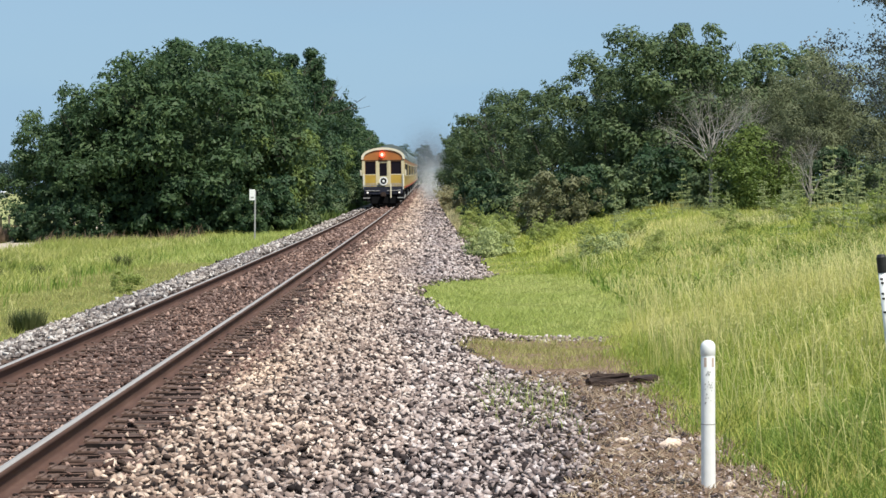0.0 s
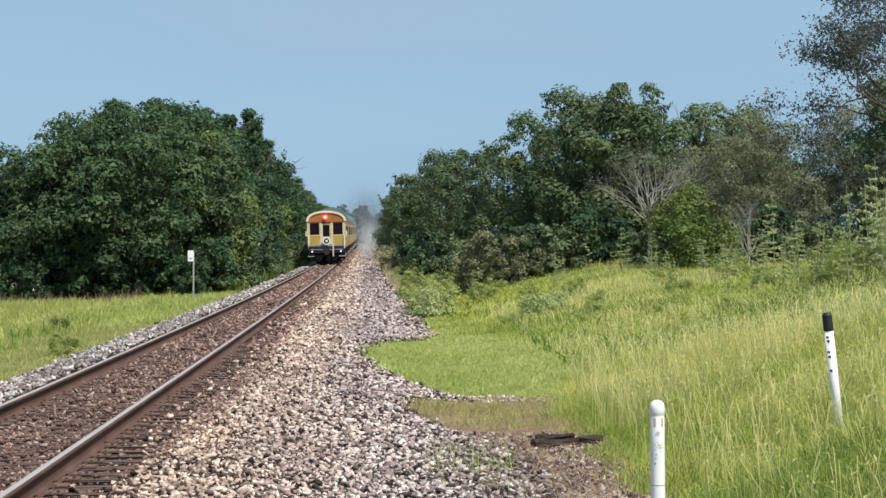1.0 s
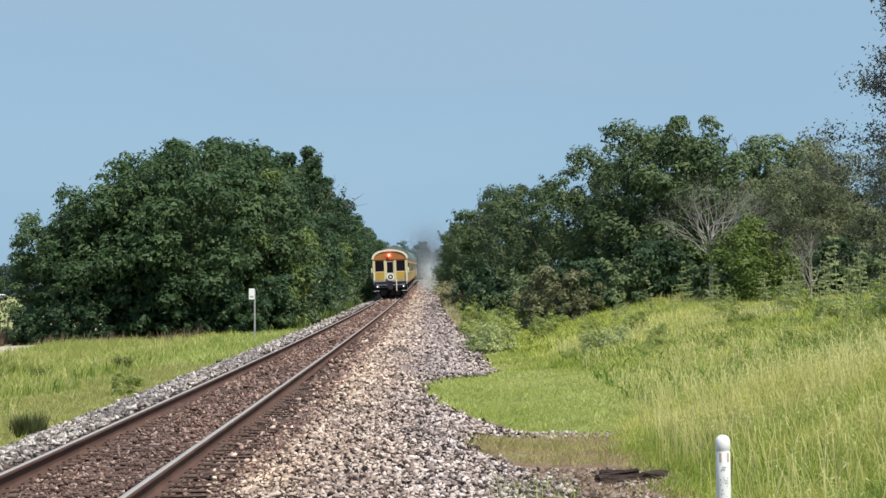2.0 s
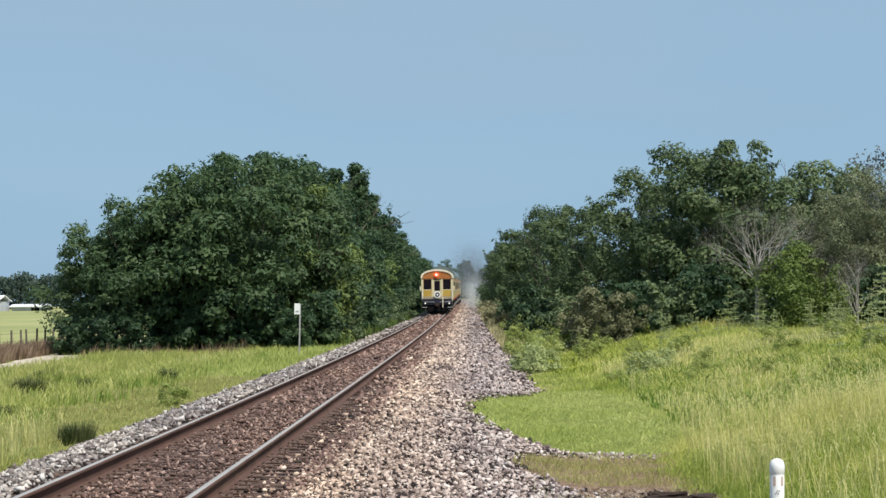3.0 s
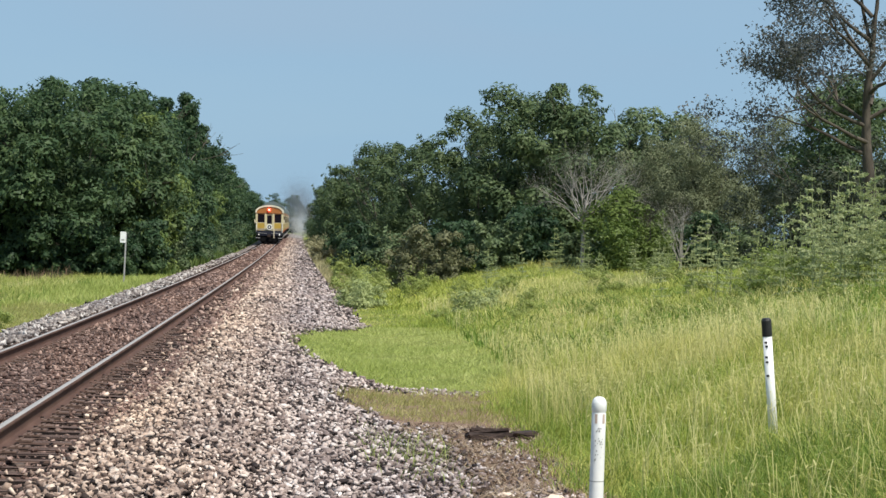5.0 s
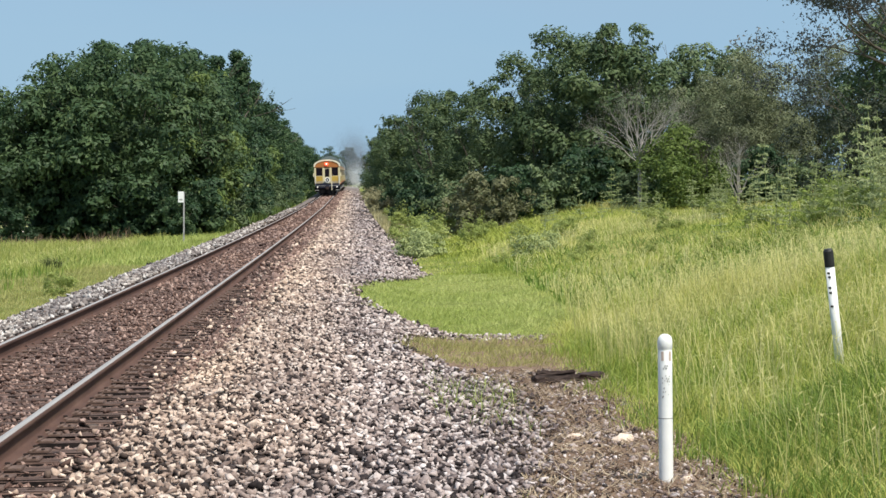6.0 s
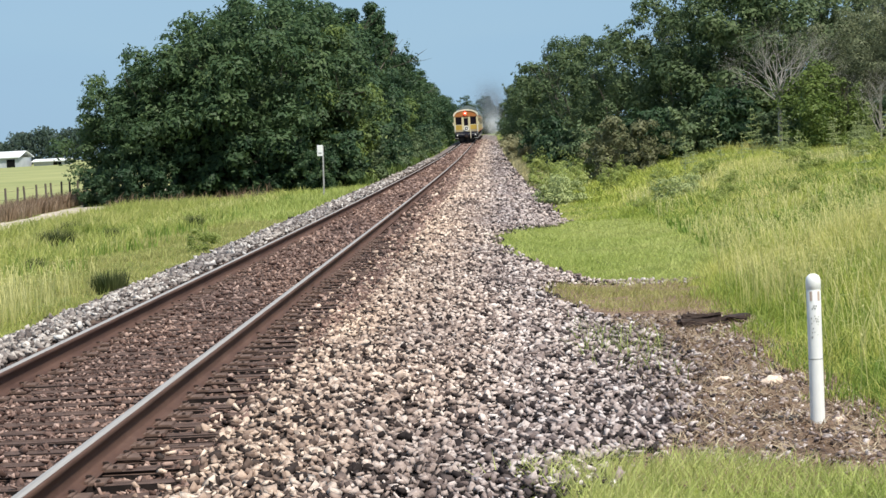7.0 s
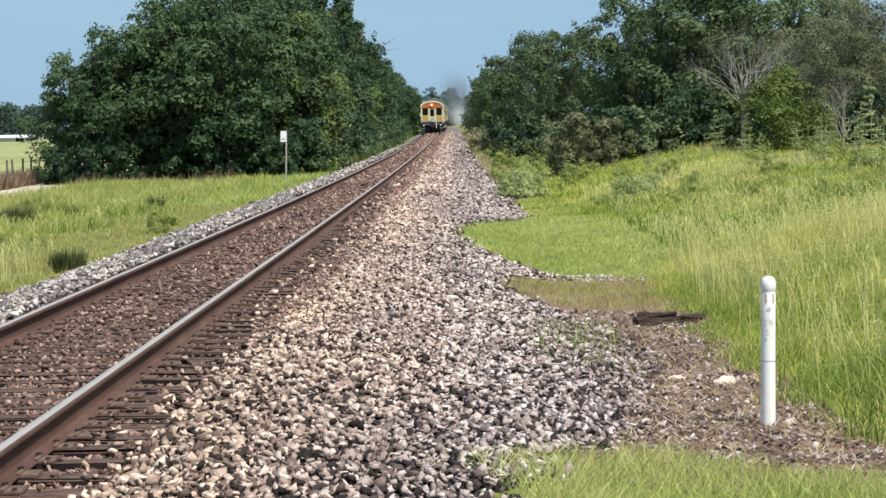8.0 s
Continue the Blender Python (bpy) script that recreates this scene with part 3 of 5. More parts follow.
def shoulder(rng, side, shaded):
    """The clean top stones, or the near-black ones below that paint the shade in the gaps."""
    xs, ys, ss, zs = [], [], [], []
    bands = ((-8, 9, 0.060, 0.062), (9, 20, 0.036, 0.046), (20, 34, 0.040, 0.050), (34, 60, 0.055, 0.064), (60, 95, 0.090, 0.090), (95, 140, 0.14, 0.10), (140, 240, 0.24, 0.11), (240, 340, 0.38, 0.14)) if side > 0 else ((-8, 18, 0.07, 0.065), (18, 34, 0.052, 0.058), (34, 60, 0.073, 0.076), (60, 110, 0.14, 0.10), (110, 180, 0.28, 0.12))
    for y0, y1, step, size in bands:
        if shaded and y0 > 130:
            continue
        q = 1.15 if shaded else 1.0
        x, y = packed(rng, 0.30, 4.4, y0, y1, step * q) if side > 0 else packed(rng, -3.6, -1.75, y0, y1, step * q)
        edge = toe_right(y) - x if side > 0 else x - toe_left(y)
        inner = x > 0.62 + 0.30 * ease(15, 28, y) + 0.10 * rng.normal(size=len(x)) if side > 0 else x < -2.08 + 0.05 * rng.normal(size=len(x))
        share = 1.0 if shaded else 0.55 - 0.13 * ease(1.2, 2.4, x) + 0.16 * ease(45, 90, y)
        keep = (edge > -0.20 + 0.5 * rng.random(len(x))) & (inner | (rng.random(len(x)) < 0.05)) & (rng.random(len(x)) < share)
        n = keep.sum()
        xs.append(x[keep]); ys.append(y[keep]); zs.append((-0.006 + 0.012 * rng.random(n)) if shaded else 0.018 + 0.036 * rng.random(n))
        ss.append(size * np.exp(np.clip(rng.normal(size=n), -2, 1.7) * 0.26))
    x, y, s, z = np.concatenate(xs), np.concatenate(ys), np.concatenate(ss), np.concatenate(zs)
    return stones("ballast_stones", x, y, land(x, y) + s * 0.12 + z, s, M_STONE_SHADED if shaded else M_STONE if side > 0 else M_STONE_GREY, rng)


RS = np.random.default_rng(21)
tagged(new("ballast_stones", shoulder(RS, 1, False)), "loose crushed stone in pink, cream and grey", "ballast", kind="stuff")
tagged(new("ballast_stones", shoulder(RS, 1, True)), "crushed stone painted dark as gap shade under the clean stone", "ballast", kind="stuff")
tagged(new("ballast_stones", shoulder(RS, -1, False)), "loose crushed stone in pale grey", "ballast", kind="stuff")
tagged(new("ballast_stones", shoulder(RS, -1, True)), "crushed stone painted dark as gap shade under pale stone", "ballast", kind="stuff")


def crib(rng):
    xs, ys, ss = [], [], []
    for y0, y1, per, size in ((-8, 9, 320, 0.042), (9, 22, 800, 0.034), (22, 40, 460, 0.043), (40, 80, 90, 0.075), (80, 150, 45, 0.10), (150, 320, 12, 0.17)):
        x, y = scatter(rng, -1.44, 1.05, y0, y1, per)
        k = x < 0.62 + 0.35 * ease(15, 28, y)
        x, y = x[k], y[k]
        off = np.abs((y - TIE_FIRST + TIE_STEP / 2) % TIE_STEP - TIE_STEP / 2)
        keep = ((off > 0.125) | (x > 0.56) | (rng.random(len(x)) < np.where(x < -0.1, 0.12 + 0.4 * ease(60, 110, y), 0.03))) & (np.abs(x) > 0.1) & ((x < 0) | (rng.random(len(x)) < 0.95))
        x, y, off = x[keep], y[keep], off[keep]
        s = size * np.exp(rng.normal(size=len(x)) * 0.25)
        xs.append(np.stack([x, y, np.where(x > 0.56, land(x, y) + 0.015, track_z(y) + np.where(off > 0.125, np.where(x < 0, -0.212, -0.226), -0.175)) + s * 0.2 + 0.012 * rng.random(len(x)), s], -1))
    p = np.concatenate(xs)
    return stones("crib_stones", p[:, 0], p[:, 1], p[:, 2], p[:, 3], M_STONE_BROWN, rng, 0.5)


tagged(new("crib_stones", crib(RS)), "rust-stained crushed stone between the ties", "ballast", kind="stuff")

# ---- trees ----
def leaf_quads(p, nrm, size, aspect=0.55, rng=RNG):
    """One pointed leaf at each point, lying across the given normal."""
    n = len(p)
    nrm = nrm / (np.linalg.norm(nrm, axis=1, keepdims=True) + 1e-9)
    a = np.cross(nrm, rng.normal(size=(n, 3)))
    a /= np.linalg.norm(a, axis=1, keepdims=True) + 1e-9
    b = np.cross(nrm, a)
    s = (size * rng.uniform(0.6, 1.35, n))[:, None]
    w = b * s * aspect * 0.5
    v = np.stack([p - a * s * 0.5 - w, p - a * s * 0.5 + w, p + a * s * 0.5 + nrm * s * 0.12], 1).reshape(-1, 3)
    return v, np.arange(3 * n).reshape(-1, 3)


def clump_points(c, r, n, rng, squash=0.8):
    d = rng.normal(size=(n, 3))
    d /= np.linalg.norm(d, axis=1, keepdims=True)
    flip = (d[:, 2] < -0.15) & (rng.random(n) < 0.62)
    d[flip, 2] *= -1
    rad = r * (1 - 0.5 * rng.random(n) ** 2.0) * (1 + 0.16 * np.sin(d[:, 0] * 5 + c[0] * 9) * np.sin(d[:, 1] * 6 + c[2] * 7))
    p = d * rad[:, None]
    p[:, 2] *= squash
    return c + p, d + 0.34 * rng.normal(size=(n, 3)) + np.array([0, 0, 0.30])


def limb_mesh(name, segs, material, seg=6):
    """Tapered limbs: each (a, b, r0, r1)."""
    v, f = [], []
    ang = np.arange(seg) * 2 * math.pi / seg
    for a, b, r0, r1 in segs:
        a, b = np.asarray(a, float), np.asarray(b, float)
        d = (b - a) / (np.linalg.norm(b - a) + 1e-9)
        u = np.cross(d, (0.31, 0.87, 0.38)); u /= np.linalg.norm(u)
        w = np.cross(d, u)
        ring = np.cos(ang)[:, None] * u + np.sin(ang)[:, None] * w
        o = len(v) * seg * 2
        v.append(np.concatenate([a + ring * r0, b + ring * r1]))
        f += [[o + i, o + (i + 1) % seg, o + seg + (i + 1) % seg, o + seg + i] for i in range(seg)]
    return np_mesh(name, np.concatenate(v), f, material, True)


def grow(rng, base, way, length, r, depth, out, tips, spread=0.6, up=0.15, kids=(2, 4)):
    """A branching limb that bends a little and thins."""
    p, d = np.array(base, float), np.array(way, float)
    steps = 3
    for i in range(steps):
        d = d + rng.normal(size=3) * 0.13 + np.array([0, 0, up * 0.4])
        d /= np.linalg.norm(d)
        q = p + d * length / steps
        r2 = r * 0.84
        out.append((p, q, r, r2))
        p, r = q, r2
    tips.append(p)
    if depth:
        for _ in range(rng.integers(*kids)):
            nd = d + rng.normal(size=3) * spread + np.array([0, 0, up])
            grow(rng, p, nd / np.linalg.norm(nd), length * rng.uniform(0.6, 0.85), r * 0.72, depth - 1, out, tips, spread, up, kids)


def tree_kind(seed, h, rx, low, leaves, leaf, material, clumps=70, lobes=5, gap=0.0, bark=M_BARK, tight=1.0, spire=False):
    """A broad tree, crown down to `low`: trunk with limbs, and a crown of leafy clumps on uneven lobes."""
    rng = np.random.default_rng(seed)
    segs, tips = [], []
    off = rng.normal(size=2) * 0.02
    grow(rng, (off[0], off[1], -0.3), (off[0] * 0.4, off[1] * 0.4, 1.0), h * 0.36, 0.035 * h * 0.5, 3, segs, tips, 0.55, 0.18)
    trunk = limb_mesh("trunk", segs, bark)
    cz, rz = (h + low) / 2, (h - low) / 2
    lob = [(np.array([0, 0, 0.0]), 0.74)]
    for k in range(lobes):
        a = k * 2.4 + rng.random()
        lob.append((np.array([math.cos(a) * 0.55, math.sin(a) * 0.55, rng.uniform(-0.55, 0.45)]), rng.uniform(0.40, 0.58)))
    lob.append((np.array([rng.uniform(-0.2, 0.2), rng.uniform(-0.2, 0.2), 0.6]), 0.40))
    if low < 0.25:
        for k in range(5):
            a = k * 1.257 + rng.random()
            lob.append((np.array([math.cos(a) * 0.40, math.sin(a) * 0.40, -0.74]), 0.34))
    if spire:
        lob = [(np.array([rng.normal() * 0.10, rng.normal() * 0.10, -0.75 + 1.65 * k / 9]), 0.10 + 0.62 * (1 - k / 9) ** 0.8 * rng.uniform(0.85, 1.12)) for k in range(10)]
        lob = [(c, r) for c, r in lob for _ in range(1 + int(r * 5))]
    vs, fs, o = [], [], 0
    per = leaves // clumps
    seats = []
    for k in range(clumps):
        c, r = lob[rng.integers(len(lob))]
        d = rng.normal(size=3); d /= np.linalg.norm(d)
        p = (c + d * r * rng.uniform(0.72, 1.06) * (np.array([1, 1, 0.35]) if spire else 1.0)) * np.array([rx, rx, rz])
        p[2] += cz
        cr = (rng.uniform(0.12, 0.23) if spire else rng.choice([0.12, 0.17, 0.22, 0.31]) * rng.uniform(0.85, 1.15)) * rx * tight
        n = int(per * (cr / (0.2 * rx * tight)) ** 2 * (1 - gap * rng.random()))
        seats.append((p, cr))
        q, nr = clump_points(p, cr, n, rng)
        v, f = leaf_quads(q, nr, leaf, 0.6, rng)
        vs.append(v); fs.append(f + o); o += len(v)
    # twigs that stick out of the outline
    for k in range(clumps // 2):
        c, r = seats[rng.integers(len(seats))]
        d = rng.normal(size=3); d[2] = abs(d[2]) * 0.8; d /= np.linalg.norm(d)
        p = c + d * r * 0.7
        tl = rng.uniform(0.25, 0.75)
        s = rng.random(26)[:, None]
        q = p + (d + np.array([0, 0, 0.3])) * s * tl + rng.normal(size=(26, 3)) * 0.09
        v, f = leaf_quads(q, rng.normal(size=(26, 3)) + d, leaf * 0.9, 0.6, rng)
        vs.append(v); fs.append(f + o); o += len(v)
    v = np.concatenate(vs)
    v[:, 2] = np.maximum(v[:, 2], 0.03)
    return trunk, np_mesh("crown", v, np.concatenate(fs), material)


def plant_tree(kind, x, y, scale, turn, label, name="tree", group="", lean=0.0):
    e = new(name)
    e.matrix_basis = pose(x, y, float(land(x, y)) - 0.05, lean, 0, turn) @ Matrix.Diagonal((scale, scale, scale, 1))
    part("trunk", kind[0], e, "grey-brown bark")
    part("crown", kind[1], e)
    return tagged(e, label, "tree" if name != "bush" else "bush", group)


OAKS = [tree_kind(11 + i, 9.0, 3.3, 0.15, 16000, 0.24, M_LEAF, 140, 6) for i in range(3)]
# these two crowns take the leaf colour with sunlight painted in
HIGH_OAK = tree_kind(17, 9.0, 3.3, 0.9, 14000, 0.24, M_LEAF_SUNNY, 110, 6)
OVER_OAK = tree_kind(18, 9.0, 3.6, 1.2, 16000, 0.24, M_LEAF_SUNNY, 115, 7)
SPIRES = [tree_kind(71 + i, 10.0, 2.1, 0.4, 13000, 0.22, (M_LEAF, M_LEAF_RIGHT)[i], 120, spire=True) for i in range(2)]
RIGHT_OAKS = [tree_kind(81 + i, 9.0, 3.3, 0.15, 16000, 0.22, M_LEAF_RIGHT, 130, 6) for i in range(2)]
LIMES = [tree_kind(14, 9.0, 2.9, 0.15, 15000, 0.23, M_LEAF_LIME, 130, 6)]
ELMS = [tree_kind(31 + i, 8.0, 2.9, 0.2, 15000, 0.22, M_LEAF_OLIVE, 125, 6) for i in range(2)]
GREYS = [tree_kind(41, 7.5, 2.9, 0.5, 30000, 0.11, M_LEAF_GREY, 150, 6, 0.2)]


def open_tree(seed, boughs, height, per_tip):
    """A thinly leaved tree: bare dark boughs that fork, with small sprays of leaves along the ends.
    boughs: (height on the trunk, sideways, depth, rise, length)."""
    rng = np.random.default_rng(seed)
    segs, tips = [], []
    knots = [np.array([0.12 * math.sin(k * 1.3), 0.10 * math.cos(k * 1.7), -0.3 + (height + 0.3) * k / 6]) for k in range(7)]
    for k in range(6):
        segs.append((knots[k], knots[k + 1], 0.30 * (1 - k / 7), 0.30 * (1 - (k + 1) / 7)))
    for z, dx, dy, dz, length in boughs:
        d = np.array([dx, dy, dz]) / math.sqrt(dx * dx + dy * dy + dz * dz)
        grow(rng, (0, 0, z), d, length, 0.075, 4, segs, tips, 0.52, 0.06, (2, 4))
    pts, nrm = [], []
    for p in tips:
        n = int(per_tip * rng.uniform(0.3, 1.6))
        q = rng.normal(size=(n, 3)) * np.array([0.24, 0.24, 0.13]) + p
        pts.append(q)
        nrm.append(rng.normal(size=(n, 3)) + np.array([0, 0, 0.5]))
    v, f = leaf_quads(np.concatenate(pts), np.concatenate(nrm), 0.11, 0.62, rng)
    return limb_mesh("trunk", segs, M_BARK, 5), np_mesh("crown", v, f, M_LEAF_DARKGREY)


OPEN_TREE = open_tree(45, [(4.0, -1, 0.2, 0.40, 2.1), (4.4, -1, -0.4, 0.26, 2.0), (4.9, -1, 0.0, 0.45, 1.8), (6.8, -0.55, 0.2, 0.8, 1.8), (6.8, -0.9, -0.2, 0.75, 1.7), (7.4, -0.3, 0.3, 1.0, 2.0), (5.2, 1, 0.1, 0.5, 2.0), (6.4, 0.9, -0.3, 0.8, 2.0), (8.0, 0.3, 0.2, 1.0, 2.0), (5.6, 0.2, 1, 0.5, 1.8), (6.0, 0.1, -1, 0.5, 1.8), (7.6, -0.8, -0.1, 0.6, 1.5), (8.4, -0.6, 0.2, 0.9, 1.6), (5.0, -0.5, 0.6, 0.4, 1.6)], 9.0, 30)
SCRUB = tree_kind(46, 4.2, 2.6, 0.1, 16000, 0.12, M_LEAF_SCRUB, 110, 6, 0.3)
BUSHES = [tree_kind(51 + i, 2.6, 1.5, 0.02, 3200, 0.20, (M_LEAF, M_LEAF_OLIVE)[i], 46, 4) for i in range(2)]
BROWN_BUSH = tree_kind(55, 2.4, 1.5, 0.02, 3600, 0.16, M_LEAF_BROWN, 46, 4)
TAN_WEED = tree_kind(54, 1.5, 0.9, 0.02, 2600, 0.12, M_LEAF_TAN, 36, 4)
WEEDY = tree_kind(57, 1.3, 0.95, 0.02, 2200, 0.11, M_LEAF_PALE, 36, 4)
WEEDY_MID = tree_kind(56, 1.2, 1.0, 0.02, 2600, 0.09, M_LEAF_WEEDY, 40, 5)
WEEDY_GREEN = tree_kind(58, 1.2, 0.9, 0.02, 2200, 0.10, M_LEAF_FORB, 36, 4)

LEFT = [(-15.3, 104, 0.72, "high"), (-13.1, 102, 0.84, "high"), (-10.9, 103, 0.95, "over"), (-8.6, 101, 0.98, "over"), (-6.9, 108, 1.0, "over"), (-7.4, 120, 1.12, 2), (-6.9, 133, 1.16, "lime"), (-7.2, 147, 1.18, 1),
        (-6.1, 162, 1.22, "spire"), (-7.0, 166, 1.2, 2), (-6.2, 176, 1.24, "spire"), (-7.1, 182, 1.12, "lime"), (-6.4, 196, 1.14, "spire"), (-7.0, 212, 1.08, 2), (-6.6, 228, 1.05, "spire"), (-6.9, 240, 1.08, 0),
        (-6.4, 254, 1.02, "spire"), (-7.0, 268, 1.06, 1), (-6.5, 282, 1.0, "spire"), (-7.2, 300, 1.06, 2), (-7.2, 332, 1.05, 0), (-7.0, 360, 0.95, 1), (-6.8, 392, 0.92, 2), (-6.6, 424, 0.88, 0), (-6.4, 456, 0.85, 1), (-6.0, 486, 0.82, 2),
        (-13.2, 112, 0.90, "high"), (-11.0, 114, 1.02, 0), (-10.8, 128, 1.15, 1), (-6.9, 127, 1.03, "spire"), (-5.7, 107, 0.94, "lime"), (-8.9, 124, 1.08, "spire"), (-6.3, 146, 1.09, "spire"), (-9.9, 109, 0.98, "spire"), (-8.1, 110, 0.96, "spire"), (-12.0, 107, 0.86, "spire")]
for i, (x, y, s, k) in enumerate(LEFT):
    kind = {"high": HIGH_OAK, "over": OVER_OAK, "lime": LIMES[0], "spire": SPIRES[0]}[k] if isinstance(k, str) else OAKS[k]
    plant_tree(kind, x, y, s, 67 * i, {"lime": "lighter yellow-green tree beside the line", "spire": "tall narrow dark green tree beside the line"}.get(k, "dense dark green tree beside the grass verge"), group="trees along the line")
RIGHT = [(6.9, 150, 0.88, "elm"), (6.4, 170, 0.84, "elm"), (6.4, 195, 0.86, "oak"), (6.4, 225, 0.84, "elm"), (6.5, 262, 0.88, "oak"), (6.6, 305, 0.95, "oak"), (7.4, 130, 0.78, "elm"), (8.3, 116, 0.69, "oak"),
         (10.5, 108, 0.80, "elm"), (12.4, 104, 0.86, "oak"), (14.2, 102, 0.93, "oak"), (16.2, 107, 0.83, "olive"), (18.4, 109, 0.92, "olive"), (21.0, 104, 0.90, "grey"), (23.8, 102, 0.90, "grey"), (14.8, 116, 0.9, "oak"),
         (18.0, 98, 0.74, "grey"), (20.2, 96, 0.80, "grey"), (27, 98, 1.0, "oak"), (24.6, 90, 0.85, "oak"), (20.8, 114, 0.96, "olive"), (11.6, 115, 0.72, "oak"), (9.4, 122, 0.70, "elm"), (12.8, 112, 0.62, "elm"), (15.0, 106, 0.84, "spire"), (5.9, 182, 0.76, "spire"), (7.9, 134, 0.75, "spire")]
for i, (x, y, s, k) in enumerate(RIGHT):
    kind = {"oak": RIGHT_OAKS[i % 2], "elm": RIGHT_OAKS[(i + 1) % 2], "olive": ELMS[i % 2], "grey": GREYS[0], "spire": SPIRES[1]}[k]
    plant_tree(kind, x, y, s, 51 * i, {"olive": "olive green tree on the bank above the line", "grey": "dusty grey-green thin tree on the bank", "spire": "narrow pointed green tree on the bank"}.get(k, "dark green tree on the bank above the line"), group="trees along the line")
plant_tree(OPEN_TREE, 19.3, 65, 0.94, 0, "tall thinly leaved tree with dark open branches")
for i, (x, y, k) in enumerate([(18.6, 70, 0.95), (21.2, 68, 1.1), (23.6, 72, 1.2)]):
    plant_tree(SCRUB, x, y, k, 70 * i, "dark olive scrub under the tall open tree", "bush", "undergrowth")
# undergrowth at the feet of the trees
BR = np.random.default_rng(5)
for i in range(44):
    if 22 <= i < 25:
        continue
    if i < 22:
        x, y = -4.35 - 0.4 * BR.random(), 101 + i * 7.4
    elif i < 30:
        x, y = -13.6 + (i - 22) * 0.95, 100.2 + BR.normal() * 0.8
    else:
        y = 101 + (i - 30) * 9.0
        x = 5.6 + 0.5 * BR.random() + max(0.0, 108 - y) * 0.12
    k = int(BR.random() < (0.35 if i < 30 else 0.7))
    plant_tree(BUSHES[k], x, y, BR.uniform(0.85, 1.25), 83 * i, "olive green bush at the foot of the trees" if k else "dark green bush at the foot of the trees", "bush", "undergrowth")
for i in range(11):
    plant_tree(BUSHES[i % 2], 9.0 + i * 1.75, 97.0 - i * 0.9 + BR.normal(), BR.uniform(0.7, 1.2), 40 * i, "tangled bush under the trees on the bank", "bush", "undergrowth")
for i, (x, y, s) in enumerate([(4.35, 71, 0.75), (4.9, 73.5, 0.65), (4.5, 76, 0.55), (7.2, 62, 0.6), (7.9, 63, 0.55)]):
    plant_tree(WEEDY, x, y, s, 90 * i, "pale whitish green bushy weed in the grass", "bush", "pale weeds")
for i, (x, y, s) in enumerate([(-3.75, 45.5, 0.42), (7.4, 66, 0.5), (9.2, 71, 0.6), (4.4, 82, 0.85), (5.2, 92, 0.9), (4.6, 101, 0.95), (6.6, 80, 0.7), (4.9, 116, 0.9), (5.0, 138, 0.9), (5.0, 170, 1.0), (8.6, 44, 0.28), (10.2, 47, 0.36), (9.4, 52, 0.34), (11.6, 46, 0.40), (7.9, 55, 0.36), (12.4, 55, 0.5), (10.9, 60, 0.5), (9.0, 62, 0.45), (13.2, 64, 0.6), (11.8, 69, 0.6), (8.4, 58, 0.4), (12.9, 43, 0.42), (6.4, 60, 0.35), (10.4, 39, 0.34), (5.4, 86, 0.8), (6.2, 95, 0.9), (7.6, 90, 0.6), (8.2, 77, 0.5)]):
    plant_tree(WEEDY_GREEN, x, y, s, 70 * i, "yellow-green bushy weed in the grass", "bush", "green weeds")


for i in range(20):
    x, y = BR.uniform(13.2, 18.0), BR.uniform(46, 55)
    plant_tree(WEEDY_MID, x, y, BR.uniform(0.45, 0.75), 57 * i, "bushy yellow-green weeds crowding the bank top", "bush", "green weeds")
for i, (x, y, s) in enumerate([(-16.0, 101.5, 0.75), (-14.9, 100.3, 0.7), (-13.7, 99.5, 0.8), (-12.6, 99.0, 0.7), (-6.3, 99, 0.9), (-5.4, 98, 0.75)]):
    plant_tree(BUSHES[0], x, y, s, 47 * i, "green bush at the foot of the big trees", "bush", "undergrowth")
for i, (x, y, s) in enumerate([(4.4, 160, 1.2), (4.7, 168, 1.3), (4.4, 178, 1.3), (4.8, 188, 1.4), (4.5, 200, 1.4), (4.9, 150, 1.0)]):
    plant_tree(TAN_WEED, x, y, s, 81 * i, "straw-coloured bushy weed beside the stones", "bush", "pale weeds")
for i in range(10):
    plant_tree(BUSHES[i % 2], 4.7 + 0.5 * BR.random(), 205 + i * 11, BR.uniform(0.8, 1.2), 29 * i, "green bush between the stones and the trees", "bush", "undergrowth")
for i, (x, y, s) in enumerate([(7.6, 93, 1.0), (8.6, 92, 0.85), (7.0, 95, 0.8)]):
    plant_tree(BROWN_BUSH, x, y, s, 66 * i, "brownish olive bush in front of the trees", "bush", "undergrowth")
# bare shrub and dead stems
def bare_tree(seed, h, spread, stems, x, y, label, fork=0.26):
    rng = np.random.default_rng(seed)
    segs, tips = [], []
    segs.append(((0, 0, -0.2), (0.06, 0, (fork + 0.07) * h), 0.013 * h, 0.011 * h))
    for k in range(stems):
        a = k * 2.4 + 0.6 * rng.random()
        tilt = spread * math.sqrt((k + 0.5) / stems)
        grow(rng, (0.05, 0, h * (fork + 0.07 * rng.random())), (math.cos(a) * math.sin(tilt), math.sin(a) * math.sin(tilt), math.cos(tilt)), h * 0.155, 0.0062 * h, 5, segs, tips, 0.36, 0.05, (2, 4))
    e = new("dead_tree")
    e.matrix_basis = pose(x, y, float(land(x, y)))
    part("branchwork", limb_mesh("branchwork", segs, M_DEADWOOD, 4), e)
    return tagged(e, label, "tree")


